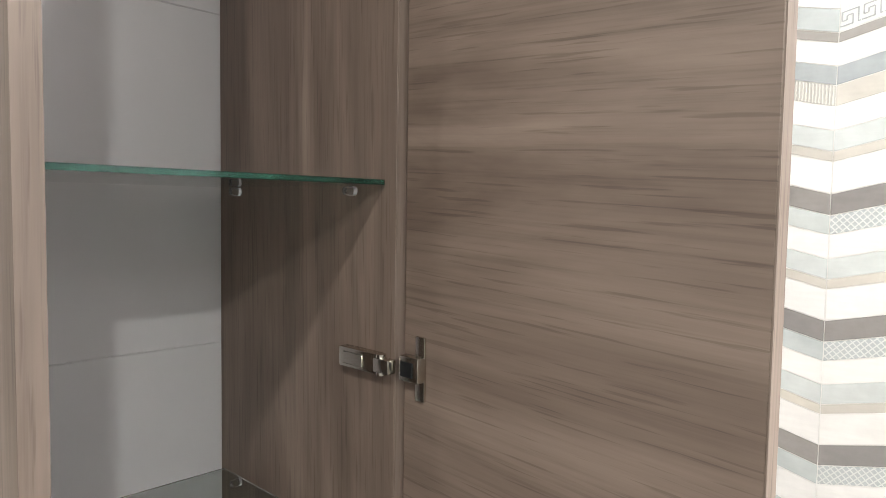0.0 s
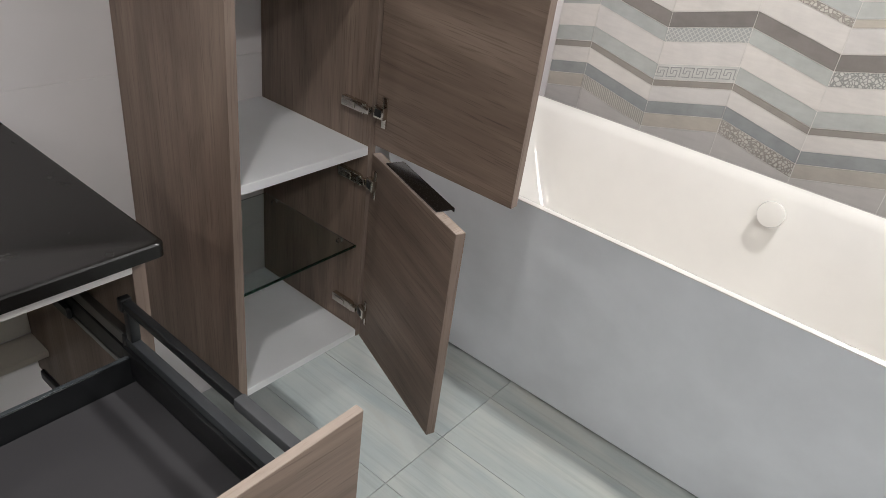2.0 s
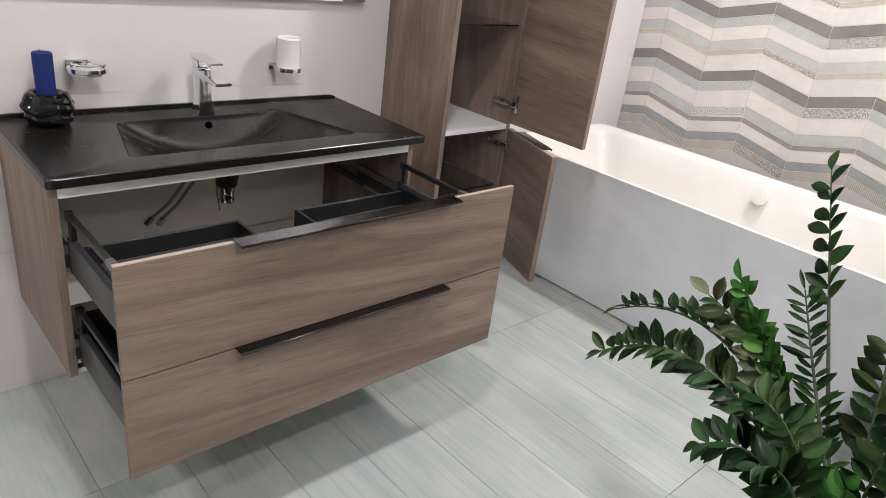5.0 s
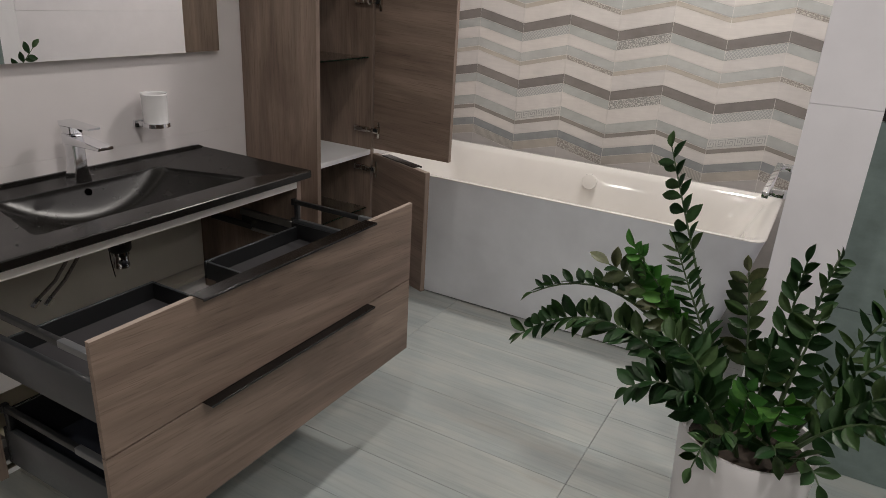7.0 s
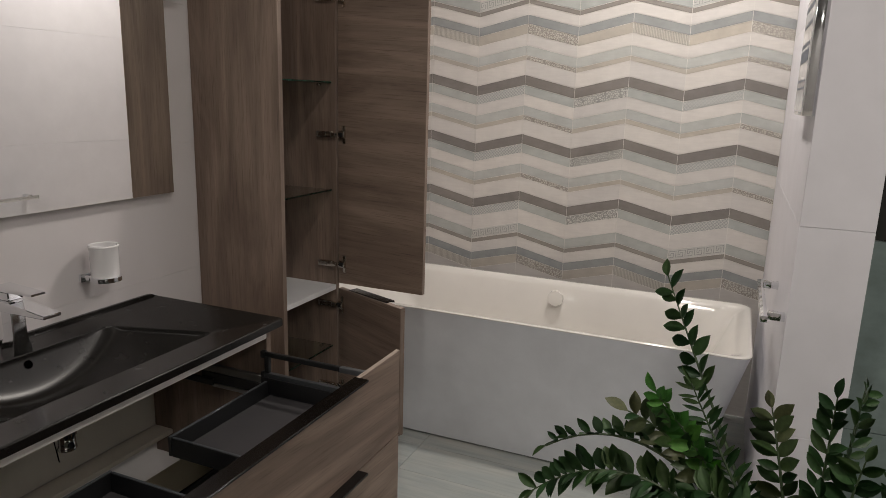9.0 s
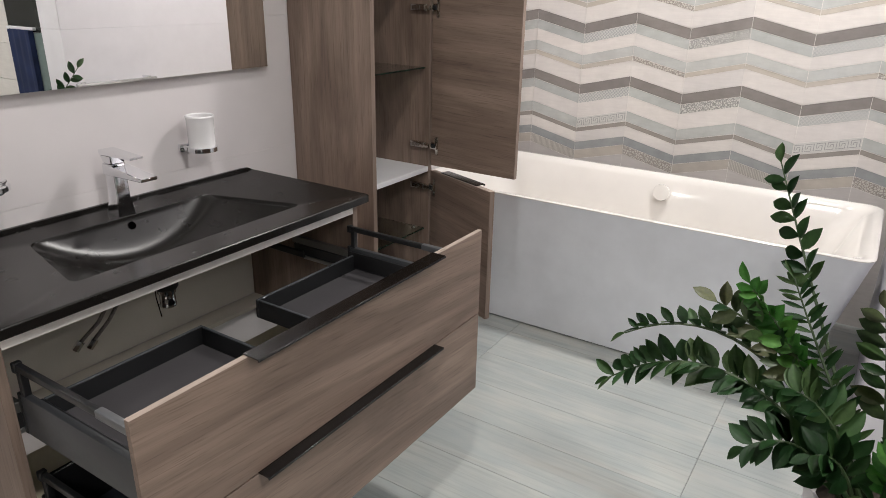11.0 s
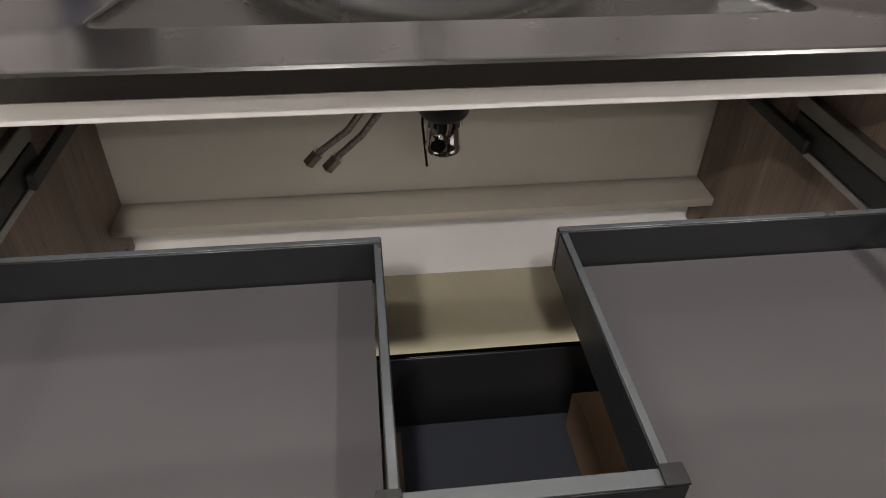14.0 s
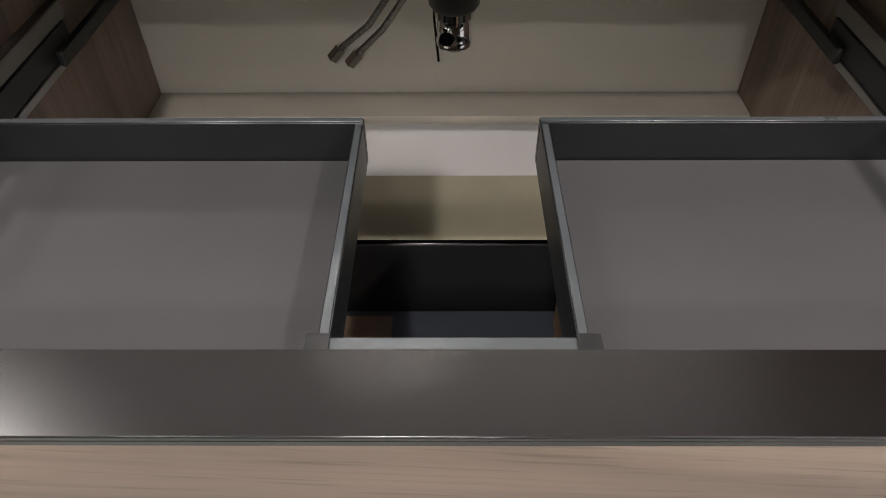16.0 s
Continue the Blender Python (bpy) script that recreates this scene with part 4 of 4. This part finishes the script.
C_WHITE, C_BROWN, C_AQUA = stone_tile("tile_cream", (0.72, 0.69, 0.66), 0.05), stone_tile("tile_taupe", (0.245, 0.225, 0.212), 0.12), stone_tile("tile_aqua", (0.47, 0.49, 0.475), 0.10)
C_SAGE, C_BEIGE, C_SLATE, C_DARK, C_GREY = stone_tile("tile_sage", (0.535, 0.55, 0.53), 0.09), stone_tile("tile_sand", (0.53, 0.49, 0.43), 0.09), stone_tile("tile_slate", (0.335, 0.35, 0.352), 0.12), stone_tile("tile_brown_strip", (0.31, 0.285, 0.26), 0.1), stone_tile("tile_grey", (0.60, 0.57, 0.545), 0.05)
D_WEAVE = deco_tile("decor_weave", (0.41, 0.425, 0.42), (0.61, 0.605, 0.58), "weave")
D_CRACK = deco_tile("decor_crackle", (0.60, 0.57, 0.52), (0.33, 0.30, 0.27), "crackle")
D_RING = deco_tile("decor_pebble", (0.62, 0.61, 0.58), (0.30, 0.30, 0.285), "crackle")
D_RIB = deco_tile("decor_rib", (0.42, 0.395, 0.355), (0.60, 0.57, 0.52), "rib")
KEY_BASE, KEY_LINE = stone_tile("decor_key", (0.61, 0.61, 0.59), 0.05), stone_tile("decor_key_line", (0.36, 0.365, 0.36), 0.08)
VX = [0.0, 0.135, 0.378, 0.620, 0.862, 1.104, 1.346, 1.587, 1.7555]
VZ = [-0.026, 0.0, -0.058, 0.0, -0.058, 0.0, -0.058, 0.0, -0.040]
low_rows = [(0.0, 0.60, C_GREY, None), (0.60, 0.645, C_BEIGE, "fall"), (0.645, 0.686, C_SLATE, None), (0.686, 0.735, C_WHITE, None), (0.735, 0.757, C_DARK, None), (0.757, 0.806, C_AQUA, "key"), (0.806, 0.875, C_WHITE, None)]
cycle = [(-0.090, -0.047, C_AQUA, "rise"), (-0.047, 0.0, C_BROWN, None), (0.0, 0.069, C_WHITE, None), (0.069, 0.091, C_BEIGE, "some"), (0.091, 0.136, C_SAGE, None), (0.136, 0.188, C_WHITE, None)]
rows = list(low_rows)
for k in range(3):
    rows += [(0.965 + 0.278 * k + a, 0.965 + 0.278 * k + b, c, d) for a, b, c, d in cycle]
TOP0 = rows[-1][1]
SHIFT = TOP0 - 0.60 + 0.0
rows += [(a + SHIFT, b + SHIFT, c, d) for a, b, c, d in low_rows[1:]]
rows += [(0.965 + SHIFT + 0.278 * k + a, 0.965 + SHIFT + 0.278 * k + b, c, d) for k in range(2) for a, b, c, d in cycle]
rows += [(rows[-1][1], 2.99, C_WHITE, None)]
G = 0.0011


def meander(tile, xa, xb, lo, hi, y):
    """Raised meander lines on a decor tile that slopes from lo to hi."""
    unit = [(0.0, 0.20), (0.62, 0.20), (0.62, 0.62), (0.30, 0.62), (0.30, 0.42), (0.06, 0.42), (0.06, 0.82), (0.90, 0.82), (0.90, 0.20), (1.0, 0.20)]
    bm = bmesh.new()
    count = 6

    def at(u, v):
        z0, z1 = lo[0] + (lo[1] - lo[0]) * u, hi[0] + (hi[1] - hi[0]) * u
        return xa + (xb - xa) * u, z0 + (z1 - z0) * v
    for k in range(count):
        path = [at((k + 0.05 + 0.9 * a) / count, b) for a, b in unit]
        for (x0, za), (x1, zb) in zip(path, path[1:]):
            if abs(x1 - x0) > abs(zb - za):
                corners = [(x0 - 0.0009, za - 0.0012), (x1 + 0.0009, zb - 0.0012), (x1 + 0.0009, zb + 0.0012), (x0 - 0.0009, za + 0.0012)]
            else:
                corners = [(x0 - 0.0012, min(za, zb)), (x0 + 0.0012, min(za, zb)), (x1 + 0.0012, max(za, zb)), (x1 - 0.0012, max(za, zb))]
            loft(bm, [[(x, y + 0.0002, z) for x, z in corners], [(x, y - 0.0012, z) for x, z in corners]], True, True)
    part("meander_relief", bm, KEY_LINE, tile, "grey raised meander lines", False)


for z0, z1, colour, decor in rows:
    for i in range(len(VX) - 1):
        rising = VZ[i + 1] > VZ[i]
        mat = colour
        if decor == "fall" and not rising:
            mat = D_RIB if i in (1, 5) else D_CRACK
        elif decor == "rise" and rising and i > 0:
            mat = D_RING if i == 4 else D_WEAVE
        elif decor == "some" and i in (3, 7):
            mat = D_CRACK
        elif decor == "key" and i in (2, 6):
            mat = KEY_BASE
        xa, xb = VX[i] + G, VX[i + 1] - G
        za, zb = VZ[i], VZ[i + 1]
        lo = (0.0, 0.0) if z0 == 0 else (z0 + za + G, z0 + zb + G)
        hi = (2.9, 2.9) if z1 > 2.95 else (min(2.9, z1 + za - G), min(2.9, z1 + zb - G))
        if lo[0] >= 2.88 or hi[0] - lo[0] < 0.004:
            continue
        bm = bmesh.new()
        fr, bk = TILE_Y - 0.0004 * (i % 2), TILE_Y + 0.0011
        vs = [bm.verts.new(p) for p in ((xa, bk, lo[0]), (xb, bk, lo[1]), (xb, bk, hi[1]), (xa, bk, hi[0]), (xa, fr, lo[0]), (xb, fr, lo[1]), (xb, fr, hi[1]), (xa, fr, hi[0]))]
        for f in ((4, 5, 6, 7), (0, 3, 2, 1), (0, 1, 5, 4), (1, 2, 6, 5), (2, 3, 7, 6), (3, 0, 4, 7)):
            bm.faces.new([vs[q] for q in f])
        ob = new("tile", finish(bm, "tile", mat, False))
        hang(ob, wall_north)
        if mat is KEY_BASE:
            meander(ob, xa, xb, lo, hi, fr)

for i, (x0, x1) in enumerate(((1.924, 2.52),)):
    for z0, z1 in ((0.0, 0.535), (0.535, 1.07)):
        slab(wall_green, x0 + 0.001, x1 - 0.001, 0.562, 0.5718, z0 + 0.001, z1 - 0.001, green_tile)
    slab(wall_green, x0 + 0.001, x1 - 0.001, 0.562, 0.5718, 1.071, 2.899, black_panel, "panel")

for k in range(14):
    z0 = 0.2 * k
    slab(wall_green, 2.5215, 3.599, 0.562, 0.5718, z0 + 0.001, min(2.9, z0 + 0.199), C_WHITE)
for x, z in ((2.72, 0.86), (3.10, 0.93)):
    slab(wall_green, x, x + 0.2, 0.556, 0.5618, z, z + 0.03, C_DARK, "strip")
plank = finish(box(bmesh.new(), -0.4293, 0.4293, -0.1011, 0.1011, -0.0038, 0.0, bevel=0.0004, seg=1), "plank", floor_mat)
for i in range(-1, 5):
    for j in range(0, 19):
        cx, cy = 0.09 + 0.86 * i, -1.0765 + 0.2032 * j
        if cx > 4.7:
            continue
        ob = new("plank", plank)
        ob.matrix_basis = Matrix.Translation((cx, cy, 0))
        hang(ob, floor)
